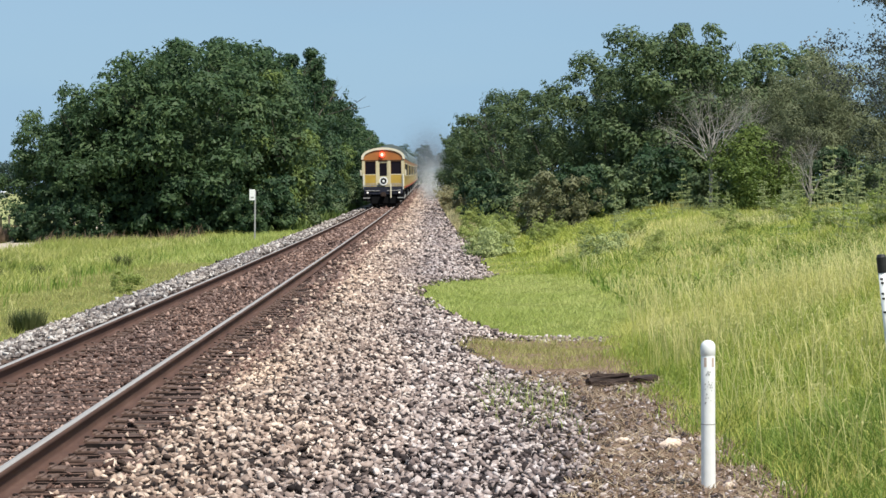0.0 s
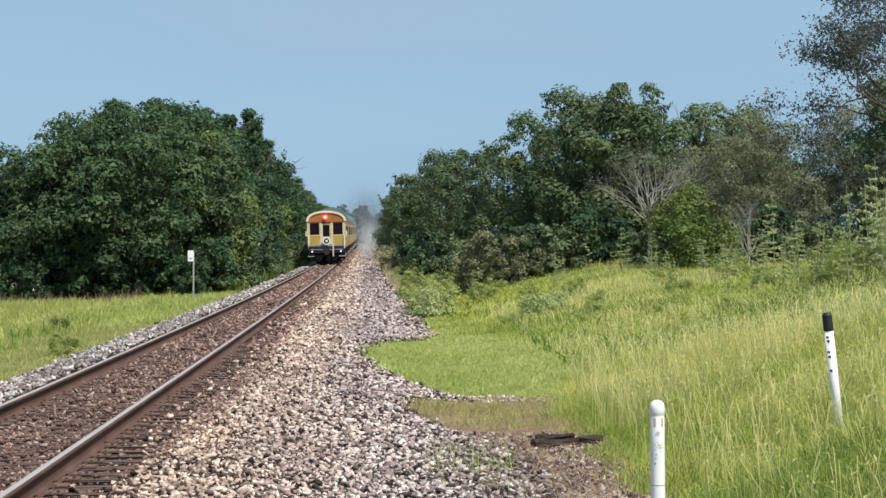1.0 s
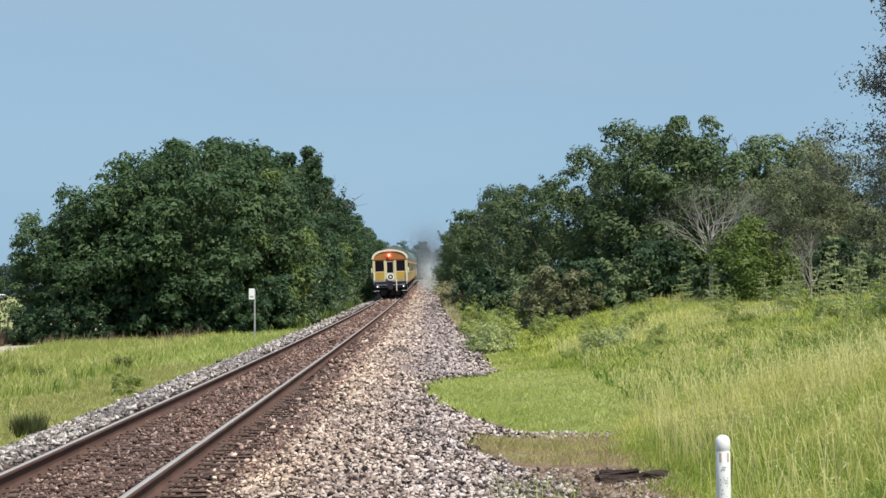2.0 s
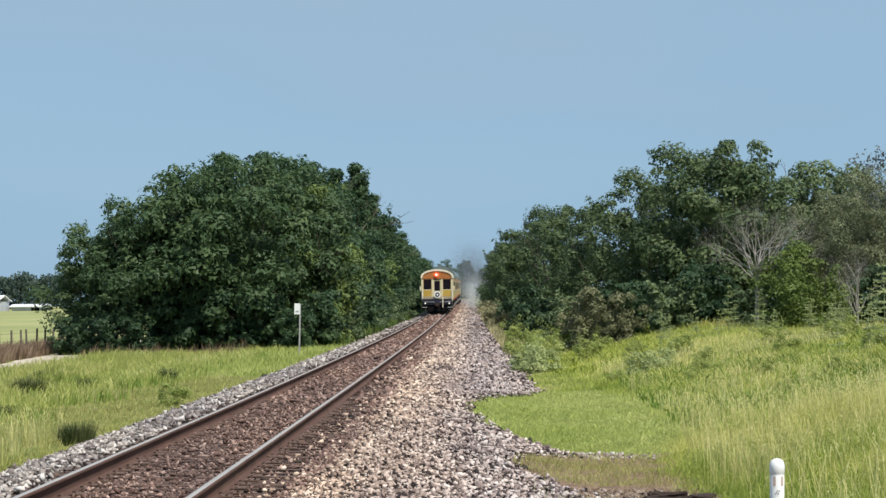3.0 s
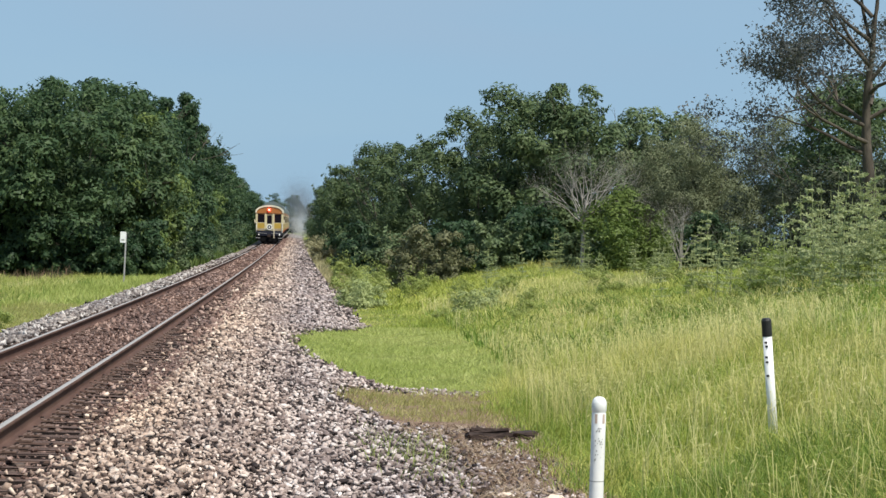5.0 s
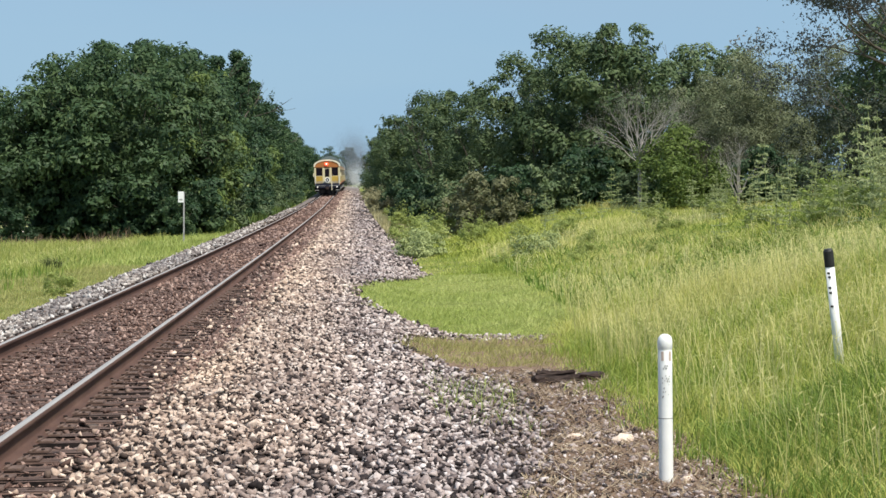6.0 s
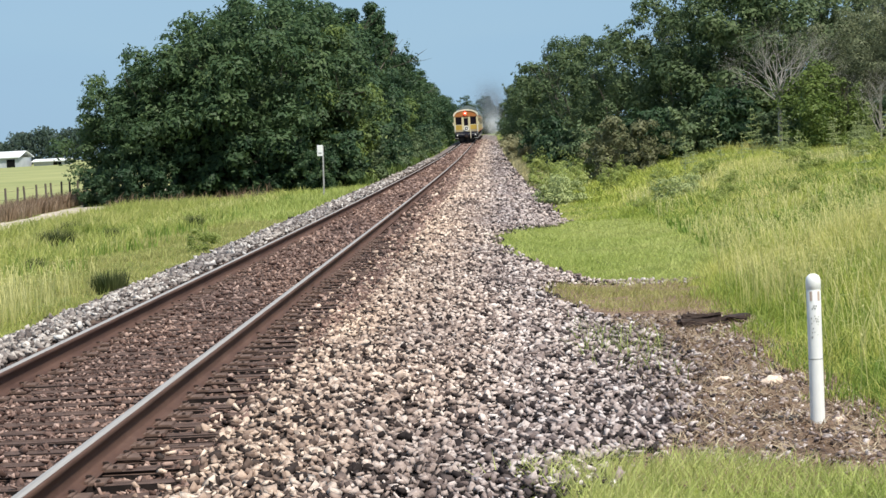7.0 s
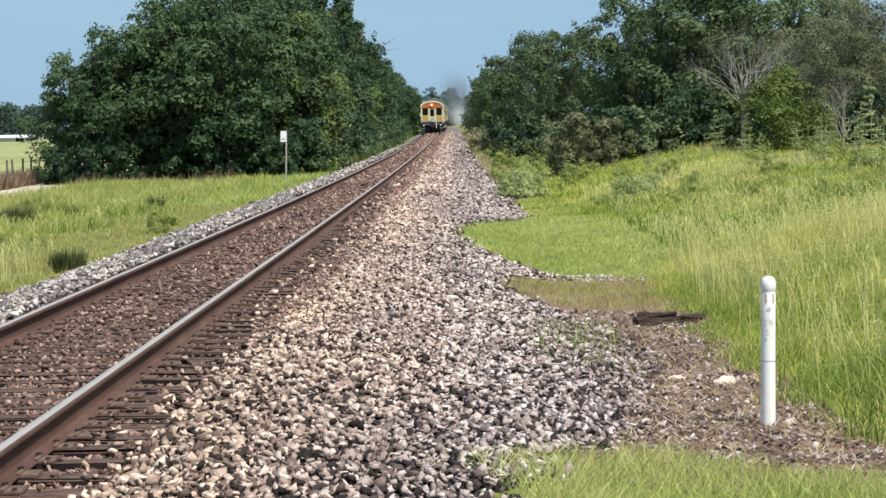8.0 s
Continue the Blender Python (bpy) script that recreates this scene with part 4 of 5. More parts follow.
bare_tree(5, 6.9, 1.12, 14, 14.3, 92.5, "leafless grey dead tree with many forked branches")
bare_tree(8, 5.2, 0.50, 9, 18.0, 90, "leafless grey shrub with upright stems", 0.06)


CEDAR = tree_kind(59, 3.5, 2.0, 0.02, 9000, 0.13, M_LEAF_CEDAR, 100, 5)
plant_tree(CEDAR, 16.2, 91, 1.0, 0, "bright green juniper bush on the bank", "bush")
plant_tree(CEDAR, 20.6, 78, 0.8, 200, "bright green juniper bush on the bank", "bush")

# distant trees that close the view
FAR_TREES = [(-10, 500), (-4, 510), (1, 518), (7, 505), (-15, 470), (13, 480), (-9, 400), (9, 390), (-8.5, 365), (8.5, 345)]
for i, (x, y) in enumerate(FAR_TREES):
    plant_tree(OAKS[i % 3], x, y, 1.0, 37 * i, "distant green tree beyond the train", group="distant trees")


def far_woods():
    rng = np.random.default_rng(77)
    n = 90000
    x = rng.uniform(-330, -12, n)
    top = 8.6 + 1.6 * np.sin(x * 0.11) + 1.2 * np.sin(x * 0.31 + 1) + 0.8 * np.sin(x * 0.9)
    t = rng.random(n) ** 0.7
    y = 590 + rng.normal(size=n) * 5
    p = np.stack([x, y, land(x, y) + t * top + rng.normal(size=n) * 0.3], -1)
    v, f = leaf_quads(p, np.array([0, -0.5, 0.6]) + rng.normal(size=(n, 3)) * 0.7, 0.75, 0.9, rng)
    return np_mesh("far_woods", v, f, M_LEAF_HAZED)


tagged(new("far_woods", far_woods()), "dark line of woods beyond the pasture, tinted with painted haze", "woods", kind="stuff")

# ---- pasture, dirt road, fence ----
def strip(name, x0, x1, ys, lift, material, across=6, ragged=0.0, bend=0.0):
    def zf(x, y):
        return land(x, y) + lift
    gu, gy = np.meshgrid(np.linspace(0, 1, across), ys)
    drift = -bend * np.clip(gy - 70, 0, 60)
    a, b = x0 + drift + ragged * wave(gy, gy * 0, 0.8, 1.0), x1 + drift + ragged * wave(gy, gy * 0, 0.9, 4.0)
    x = a + (b - a) * gu
    v = np.stack([x, gy, zf(x, gy)], -1).reshape(-1, 3)
    i = (np.arange(len(ys) - 1)[:, None] * across + np.arange(across - 1)[None]).ravel()
    return np_mesh(name, v, np.stack([i, i + 1, i + across + 1, i + across], -1), material, True)


tagged(new("pasture", strip("pasture", -900.0, -18.2, np.r_[np.arange(-20, 120, 2), np.arange(120, 700, 10), 900, 1400, 2200], 0.03, M_FIELD, 120)), "pale green open pasture behind the fence", "pasture", kind="structure")
tagged(new("dirt_road", strip("dirt_road", -15.3, -13.0, np.arange(-15, 240, 1.5), 0.03, M_ROAD, 6, 0.25, 0.052)), "pale sandy dirt road beside the fence", "road", kind="structure")


def fence_post():
    bm = tube(bmesh.new(), (0, 0, -0.3), (0.01, 0, 1.2), 0.055, 0.045, 7)
    return bm_mesh("post", bm, M_FENCE)


POST = fence_post()
fence = tagged(new("fence"), "old wire fence on thin wooden posts", "fence")
fence.matrix_basis = pose(-18.0, 40, 0)
for k in range(60):
    y = k * 2.0 + RNG.normal() * 0.15
    part("post", POST, fence, at=pose(RNG.normal() * 0.05, y, float(land(-18.0, 40 + y)), RNG.normal() * 3, RNG.normal() * 3, 0))
for zz in (0.35, 0.7, 1.05):
    bm = bmesh.new()
    for k in range(0, 59):
        y = k * 2.0
        tube(bm, (0.03, y, float(land(-18.0, 40 + y)) + zz), (0.03, y + 2.0, float(land(-18.0, 42 + y)) + zz), 0.006, 0.006, 4, False)
    part("wire", bm_mesh("wire", bm, M_FENCE), fence, "rusty strand of wire")

# ---- barn far across the pasture ----
def barn(x, y, w, d, wall, rise, label):
    e = new("barn")
    e.matrix_basis = pose(x, y, float(land(x, y)) - 0.05, 0, 0, -6)
    bm = box(bmesh.new(), -w / 2, w / 2, -d / 2, d / 2, 0, wall)
    for k in range(int(w / 1.2)):
        box(bm, -w / 2 + k * 1.2, -w / 2 + k * 1.2 + 0.12, -d / 2 - 0.06, -d / 2, 0, wall)
    part("wall", bm_mesh("wall", bm, M_TINWALL), e, "grey sheet metal wall")
    bm = bmesh.new()
    o = 0.5
    pts = [(-w / 2 - o, -d / 2 - o, wall), (w / 2 + o, -d / 2 - o, wall), (w / 2 + o, 0, wall + rise), (-w / 2 - o, 0, wall + rise), (-w / 2 - o, d / 2 + o, wall), (w / 2 + o, d / 2 + o, wall)]
    vs = [bm.verts.new(p) for p in pts] + [bm.verts.new((p[0], p[1], p[2] + 0.15)) for p in pts]
    for f in ((0, 1, 2, 3), (3, 2, 5, 4), (6, 7, 8, 9), (9, 8, 11, 10), (0, 1, 7, 6), (4, 5, 11, 10), (0, 3, 9, 6), (3, 4, 10, 9), (1, 2, 8, 7), (2, 5, 11, 8)):
        bm.faces.new([vs[i] for i in f])
    part("roof", bm_mesh("roof", bm, M_TIN), e, "white sheet metal roof")
    # the wall has no opening; a black panel paints the doorway's inner shade
    part("door", boxed("door", M_UNDER, w / 2 - 2.6, w / 2 - 0.8, -d / 2 - 0.1, -d / 2 - 0.02, 0, wall * 0.85), e, "black panel painting the shade inside a doorway")
    return tagged(e, label, "barn")


barn(-108.5, 480, 19, 9, 2.1, 1.3, "long low white-roofed metal barn across the pasture")
barn(-94.0, 484, 7, 5, 0.9, 0.5, "small pale shed beside the barn")

# ---- grass ----
def blades(name, x, y, h, w, material, rng, lean=0.35, bend=True, lift=-0.03):
    n = len(x)
    a = rng.random(n) * 2 * math.pi
    side = np.stack([np.cos(a), np.sin(a), 0 * a], -1) * (w * 0.5)[:, None]
    d = rng.normal(size=(n, 2)) * lean * h[:, None] + np.array([0.10, 0.0]) * h[:, None]
    base = np.stack([x, y, land(x, y) + lift], -1)
    mid = base + np.stack([d[:, 0] * 0.35, d[:, 1] * 0.35, h * 0.62], -1)
    tip = base + np.stack([d[:, 0], d[:, 1], h * rng.uniform(0.82, 1.0, n)], -1)
    if bend:
        v = np.stack([base - side, base + side, mid + side * 0.75, tip, mid - side * 0.75], 1).reshape(-1, 3)
        tri = np.array([[0, 1, 2], [0, 2, 4], [4, 2, 3]])
        return np_mesh(name, v, (tri[None] + 5 * np.arange(n)[:, None, None]).reshape(-1, 3), material)
    v = np.stack([base - side, base + side, tip], 1).reshape(-1, 3)
    return np_mesh(name, v, np.arange(3 * n).reshape(-1, 3), material)


GR = np.random.default_rng(33)


def zone(x0, x1, y0, y1, per, keep=None, clump=0.0):
    x, y = scatter(GR, x0, x1, y0, y1, per)
    k = np.ones(len(x), bool) if keep is None else keep(x, y)
    if clump:
        k &= GR.random(len(x)) < 1 - clump + clump * 2 * np.clip(0.5 + 0.7 * wave(x, y, 1.7, 3.0), 0, 1)
    return x[k], y[k]


def verge_edge(y):
    """Where the tall grass begins beside the bare dirt."""
    return np.interp(y, [10, 13, 15.6, 16.4, 17.8, 19.2, 21.4, 22.4, 25.4, 28.2, 33, 36], [5.3, 5.4, 5.3, 5.1, 5.03, 5.06, 4.95, 4.84, 5.0, 4.94, 5.2, 5.5]) + 0.15 * np.sin(y * 2.3) + 0.08 * np.sin(y * 5.1)


def grass(label, x, y, h0, h1, w, material, lean=0.3, bend=True):
    h = GR.uniform(h0, h1, len(x)) * (0.85 + 0.35 * wave(x, y, 0.8, 7.0)) * np.where(x > 0, 0.35 + 0.65 * ease(4.4, 7.5, x), 1.0) ** (h1 > 0.3)
    ob = new("grass", blades("grass", x, y, h, w * GR.uniform(0.7, 1.3, len(x)), material, GR, lean, bend))
    return tagged(ob, label, "grass", kind="stuff")


def patchy(x, y, scale, seed, low, high):
    """Soft drifts where one kind of plant takes over from another."""
    return ease(low, high, wave(x, y, scale, seed) + 0.25 * GR.normal(size=len(x)))


def seed_stems(label, x, y, h0, h1, material, w=0.010, reach=0.30):
    """Arching grass stems with a loose drooping seed head."""
    n = len(x)
    a, h = GR.random(n) * 2 * math.pi, GR.uniform(h0, h1, n)
    out = np.stack([np.cos(a), np.sin(a) * 0.6, 0 * a], -1) * (h * reach * GR.uniform(0.2, 1.3, n))[:, None]
    side = np.stack([-np.sin(a), np.cos(a), 0 * a], -1) * w * 0.5
    up = np.array([0, 0, 1.0])
    base = np.stack([x, y, land(x, y) - 0.03], -1)
    mid, top, tip = base + out * 0.30 + up * (h * 0.62)[:, None], base + out * 0.72 + up * (h * 0.93)[:, None], base + out * 1.25 + up * (h * 0.90)[:, None]
    v = np.stack([base - side, base + side, mid + side * 0.8, mid - side * 0.8, top + side * 0.8, top - side * 0.8, top + side * 2.2 + (tip - top) * 0.45, top - side * 2.2 + (tip - top) * 0.45, tip], 1).reshape(-1, 3)
    tri = np.array([[0, 1, 2], [0, 2, 3], [3, 2, 4], [3, 4, 5], [5, 4, 6], [5, 6, 7], [7, 6, 8]])
    me = np_mesh("grass_stems", v, (tri[None] + 9 * np.arange(n)[:, None, None]).reshape(-1, 3), material)
    return tagged(new("grass_stems", me), label, "grass", kind="stuff")


x, y = zone(4.2, 9.8, 12.5, 36, 480, lambda x, y: (x > verge_edge(y) + 0.12 + 0.14 * GR.normal(size=len(x))) & (x > (5.6 + 0.5 * GR.normal(size=len(x))) * ease(31, 34, y)))
grass("tall yellow-green grass beside the marker post", x, y, 0.30, 0.62, 0.010, M_GRASS, 0.55)
x, y = zone(4.8, 9.8, 13.2, 33, 900, lambda x, y: (x > verge_edge(y) + 0.10 + 0.10 * GR.normal(size=len(x))) & (GR.random(len(x)) < (0.72 - 0.60 * ease(17, 24, y)) * (0.35 + 0.65 * patchy(x, y, 1.1, 2.0, -0.5, 0.25))))
grass("dense deep green grass near the ground", x, y, 0.30, 0.66, 0.013, M_GRASS_DEEP, 0.45)
x, y = zone(5.0, 10.5, 14.5, 38, 150, lambda x, y: (x > verge_edge(y) + 0.45) & (GR.random(len(x)) < (0.10 + 0.75 * ease(18, 25, y)) * (0.10 + 0.92 * patchy(x, y, 0.7, 6.0, -0.3, 0.5))))
seed_stems("tall arching grass stems gone straw-yellow", x, y, 0.42, 0.80, M_GRASS_STRAW, 0.006, 0.55)
x, y = zone(5.2, 9.5, 13.4, 22, 14, lambda x, y: x > verge_edge(y) + 0.25)
seed_stems("pale green arching grass stems beside the post", x, y, 0.50, 0.85, M_GRASS_STRAW, 0.006, 0.7)
x, y = zone(9.5, 19, 20, 62, 120)
grass("tall yellow-green grass on the bank", x, y, 0.18, 0.42, 0.022, M_GRASS, 0.6)
x, y = zone(6.2, 17, 34, 66, 90, lambda x, y: GR.random(len(x)) < patchy(x, y, 0.42, 9.0, -0.35, 0.35))
grass("darker green leafy growth in drifts on the bank", x, y, 0.15, 0.42, 0.035, M_GRASS_DEEP, 0.7)
x, y = zone(9.0, 14.5, 26, 47, 170, lambda x, y: GR.random(len(x)) < patchy(x - y * 0.12, y, 0.5, 5.0, -0.4, 0.4))
grass("leafy mid-green growth on the slope behind the capped post", x, y, 0.20, 0.50, 0.03, M_GRASS_DEEP, 0.7)
x, y = zone(6.2, 17, 34, 70, 40, lambda x, y: GR.random(len(x)) < patchy(x, y, 0.30, 4.0, 0.05, 0.6))
seed_stems("drift of pale straw seed heads on the bank", x, y, 0.28, 0.55, M_GRASS_STRAW, 0.011, 0.6)
x, y = zone(5.6, 9.5, 36, 60, 190, lambda x, y: x > 6.9 - 1.6 * ease(50, 57, y) + 0.9 * np.abs(wave(y, x, 0.9, 1.0)) + 0.6 * GR.normal(size=len(x)))
grass("tall yellow-green grass on the bank", x, y, 0.15, 0.36, 0.018, M_GRASS, 0.6)
x, y = zone(5.0, 9.5, 70, 92, 60, lambda x, y: GR.random(len(x)) < patchy(x, y, 0.5, 1.0, -0.3, 0.3))
grass("drift of yellow flowering weeds in front of the trees", x, y, 0.25, 0.5, 0.06, M_YELLOW_FORB, 0.6)
x, y = zone(2.0, 9.5, 33.0, 56, 420, lambda x, y: (x > toe_right(y) - 0.05 + 0.1 * GR.normal(size=len(x))) & (GR.random(len(x)) < 1.25 - ease(4.5, 9.5, x)))
grass("short smooth green grass tongue on the stones", x, y, 0.07, 0.15, 0.020, M_GRASS_LOW, 0.6, False)
x, y = zone(2.7, 5.6, 27.6, 33.0, 560, lambda x, y: (x > 2.95 + 0.13 * np.abs(y - 30.2) + 0.12 * GR.normal(size=len(x))) & (x < verge_edge(y) + 0.5) & (y < 31.2 + 1.5 * ease(2.9, 3.7, x) + 0.3 * GR.normal(size=len(x))))
grass("short dry tan grass on the dirt", x, y, 0.06, 0.17, 0.016, M_GRASS_TAN, 0.6, False)
x, y = zone(2.2, 7.0, 10.2, 15.4, 1300, lambda x, y: (y < np.interp(x, [2.3, 2.66, 3.0, 3.4, 3.84, 4.2, 4.5, 5.1, 7], [13.2, 13.9, 14.1, 14.6, 15.0, 14.55, 14.3, 14.2, 14.0]) + 0.12 * np.sin(x * 9) + 0.12 * GR.normal(size=len(x))) & (x > 2.75 - 0.45 * ease(12.5, 13.6, y) + 0.12 * GR.normal(size=len(x))))
grass("short green grass near the crossing", x, y, 0.10, 0.21, 0.011, M_GRASS_LOW, 0.6, False)
x, y = zone(2.7, 7.0, 10.4, 15.0, 420, lambda x, y: (y < np.interp(x, [2.3, 2.66, 3.0, 3.4, 3.84, 4.2, 4.5, 5.1, 7], [13.2, 13.9, 14.1, 14.6, 15.0, 14.55, 14.3, 14.2, 14.0]) + 0.2 * GR.normal(size=len(x))))
grass("dry blades in the short grass near the crossing", x, y, 0.08, 0.18, 0.010, M_GRASS_DRY, 0.7, False)
x, y = zone(3.1, 9.0, -8, 10.4, 260, lambda x, y: x > toe_right(y) - 0.1 + 0.1 * GR.normal(size=len(x)))
grass("short green grass near the crossing", x, y, 0.10, 0.24, 0.014, M_GRASS_LOW, 0.6, False)
x, y = zone(-9.0, -3.1, -8, 20, 110, lambda x, y: x < toe_left(y) - 0.05)
grass("green roadside grass beside the track bed", x, y, 0.10, 0.26, 0.022, M_GRASS, 0.3, False)
x, y = zone(3.7, 26, 56, 100, 62, lambda x, y: x > toe_right(y) + 0.1)
grass("rough meadow grass in front of the trees", x, y, 0.18, 0.42, 0.045, M_GRASS, 0.55, False)
x, y = zone(3.6, 5.3, 92, 200, 46, lambda x, y: x > toe_right(y) - 0.1)
grass("straw-coloured grass between the stones and the bushes", x, y, 0.9, 1.9, 0.05, M_GRASS_DRY, 0.25)
x, y = zone(3.4, 7.5, 98, 240, 26, lambda x, y: x > toe_right(y) - 0.1)
grass("dry tan grass along the line", x, y, 0.5, 1.1, 0.07, M_GRASS_DRY)
def tan_strip(x, y):
    """Mown dry strip beside the stones."""
    return (x > -6.4 + 0.8 * wave(x, y, 0.6, 4.0)) & (y > 31 + 2 * np.sin(x * 2.0)) & (y < 62 + 3 * np.sin(x * 1.4))


x, y = zone(-12.9, -3.1, 20, 104, 90, lambda x, y: (x < toe_left(y) - 0.05) & (~tan_strip(x, y) | (GR.random(len(x)) < 0.10)))
grass("green roadside grass beside the track bed", x, y, 0.10, 0.26, 0.026, M_GRASS_PALE, 0.3, False)
x, y = zone(-9.0, -3.2, 26, 62, 230, lambda x, y: (x < toe_left(y) + 0.02) & (x > -7.5 + 1.0 * wave(x, y, 0.5, 2.0)))
grass("short tan-green grass beside the track bed", x, y, 0.06, 0.16, 0.022, M_GRASS_TAN, 0.6, False)
x, y = zone(-12.8, -3.3, 62, 102, 70, lambda x, y: x < toe_left(y) - 0.05)
grass("bright green grass in front of the trees", x, y, 0.14, 0.34, 0.045, M_GRASS_LOW, 0.5, False)
x, y = zone(-12.8, -4.6, 22, 100, 60, lambda x, y: (x < -6.0 - 0.8 * wave(y, x, 0.6, 2.0)) & ~tan_strip(x, y), 0.5)
grass("feathery tall grass in the verge", x, y, 0.22, 0.50, 0.024, M_GRASS_PALE, 0.45)
x, y = zone(-13.0, -9.2, 48, 92, 80, None, 0.4)
grass("tall pale grass beside the dirt road", x, y, 0.35, 0.70, 0.03, M_GRASS_PALE, 0.3)
x, y = zone(-12.8, -5.2, 24, 90, 60, lambda x, y: GR.random(len(x)) < patchy(x, y, 0.8, 8.0, 0.25, 0.8))
grass("darker green tall grass in patches of the verge", x, y, 0.25, 0.55, 0.024, M_GRASS_DEEP, 0.3)
x, y = zone(-9.0, -3.7, 22, 34, 120, lambda x, y: GR.random(len(x)) < patchy(x, y, 0.9, 3.0, -0.3, 0.4))
seed_stems("pale feathery seeding grass in the verge", x, y, 0.35, 0.65, M_GRASS_STRAW, 0.008, 0.5)
x, y = zone(-14.4, -7.4, 93.5, 98, 22, None, 0.7)
grass("brown seeding weeds at the edge of the trees", x, y, 0.3, 0.8, 0.03, M_BROWN_WEED, 0.2)
x, y = zone(-18.6, -15.2, 40, 130, 150, lambda x, y: x < -15.5 - 0.052 * np.clip(y - 70, 0, 60), 0.4)
grass("brown dry weeds under the fence", x, y, 0.35, 0.95, 0.04, M_BROWN_WEED)
x, y = zone(-5.0, -3.3, 100, 330, 22)
grass("weeds along the foot of the trees", x, y, 0.3, 0.8, 0.09, M_LEAF_LIME)

# ---- small dark tufts ----
def tuft(seed, n, h):
    rng = np.random.default_rng(seed)
    a, r = rng.random(n) * 2 * math.pi, rng.random(n) ** 0.6 * 0.22
    base = np.stack([np.cos(a) * r, np.sin(a) * r, 0 * a - 0.02], -1)
    out = np.stack([np.cos(a), np.sin(a), 0 * a], -1) * (0.1 + 0.35 * rng.random(n))[:, None] * h
    tip = base + out + np.stack([0 * a, 0 * a, h * rng.uniform(0.6, 1.0, n)], -1)
    side = np.stack([-np.sin(a), np.cos(a), 0 * a], -1) * 0.009
    v = np.stack([base - side, base + side, tip], 1).reshape(-1, 3)
    return np_mesh("tuft", v, np.arange(3 * n).reshape(-1, 3), M_TUFT)


TUFT = tuft(3, 420, 0.42)
for i, (x, y, s) in enumerate([(-3.45, 33.0, 1.05), (-3.75, 33.8, 0.7), (-4.3, 26.5, 0.9), (-6.1, 62, 1.1), (-5.6, 29, 0.8), (-6.4, 33, 0.9), (-7.4, 38, 1.0), (-6.9, 44, 0.8), (-5.0, 24.5, 0.9), (-8.7, 56, 1.5), (-9.3, 57.5, 1.3), (-7.7, 58, 1.0), (-10.0, 64, 1.4)]):
    e = new("grass_tuft", TUFT)
    e.matrix_basis = pose(x, y, float(land(x, y)), 0, 0, 50 * i) @ Matrix.Diagonal((s, s, s, 1))
    tagged(e, "dark green clump of coarse grass in the verge", "grass", "grass tufts")

# ---- tall tiered weeds ----
def tall_weed(seed, h):
    rng = np.random.default_rng(seed)
    segs = [((0, 0, -0.1), (0.02, 0.01, h * 0.5), 0.017, 0.013), ((0.02, 0.01, h * 0.5), (0.03, -0.02, h), 0.013, 0.005)]
    pts, nrm = [], []
    tiers = int(h / 0.21)
    for k in range(1, tiers):
        z = h * k / tiers + rng.normal() * 0.045
        reach = (0.46 * (1 - k / tiers) + 0.10) * rng.uniform(0.75, 1.2)
        for j in range(rng.integers(2, 6)):
            a = rng.random() * 2 * math.pi
            tip = np.array([math.cos(a) * reach, math.sin(a) * reach, z + 0.10 * reach])
            tip[2] += rng.normal() * 0.05
            segs.append(((0.02, 0, z), tuple(tip), 0.007, 0.003))
            s = rng.random(16)[:, None]
            pts.append(np.array([0.02, 0, z]) * (1 - s) + tip * s + rng.normal(size=(16, 3)) * np.array([0.020, 0.020, 0.007]))
            nrm.append(np.array([0, -0.4, 0.7]) + rng.normal(size=(16, 3)) * 0.6)
    v, f = leaf_quads(np.concatenate(pts), np.concatenate(nrm), 0.085, 0.42, rng)
    return limb_mesh("stem", segs, M_LEAF_WEED, 4), np_mesh("leaves", v, f, M_LEAF_WEED)


WEEDS = [tall_weed(60 + i, h) for i, h in enumerate((2.0, 2.3, 1.7))]
WR = np.random.default_rng(8)
spots = [(11.9, 50, 0.85), (12.45, 51, 0.8), (12.67, 50, 1.0), (13.5, 50, 1.15), (13.9, 49, 1.15), (14.5, 51, 1.05), (13.2, 52, 0.75), (14.9, 48, 1.1), (15.6, 52, 1.0), (16.4, 51, 1.1), (11.2, 53, 0.6), (12.1, 54, 0.7), (13.0, 48, 0.7), (14.2, 46, 0.8), (15.3, 44, 0.9)]
spots += [(WR.uniform(13.2, 16.8), WR.uniform(45, 52), WR.uniform(0.95, 1.3)) for _ in range(12)]
spots += [(WR.uniform(12.6, 18.5), WR.uniform(42, 57), WR.uniform(0.55, 1.1)) for _ in range(34)]
spots += [(WR.uniform(8.4, 17.5), WR.uniform(76, 88), WR.uniform(0.5, 0.9)) for _ in range(26)]
for i, (x, y, s) in enumerate(spots):
    e = new("tall_weed")
    e.matrix_basis = pose(x, y, float(land(x, y)), WR.normal() * 3, WR.normal() * 3, 77 * i) @ Matrix.Diagonal((s, s, s, 1))
    part("stem", WEEDS[i % 3][0], e)
    part("leaves", WEEDS[i % 3][1], e)
    tagged(e, "tall yellow-green weed with tiers of narrow leaves", "weed", "tall weeds on the bank")

# ---- bare dirt beside the stones ----
M_STRAW = leafy("straw_litter", [(0.1, (0.035, 0.020, 0.012)), (0.45, (0.16, 0.10, 0.065)), (0.7, (0.40, 0.31, 0.21)), (0.9, (0.66, 0.56, 0.43))], 3.0, 0.05)

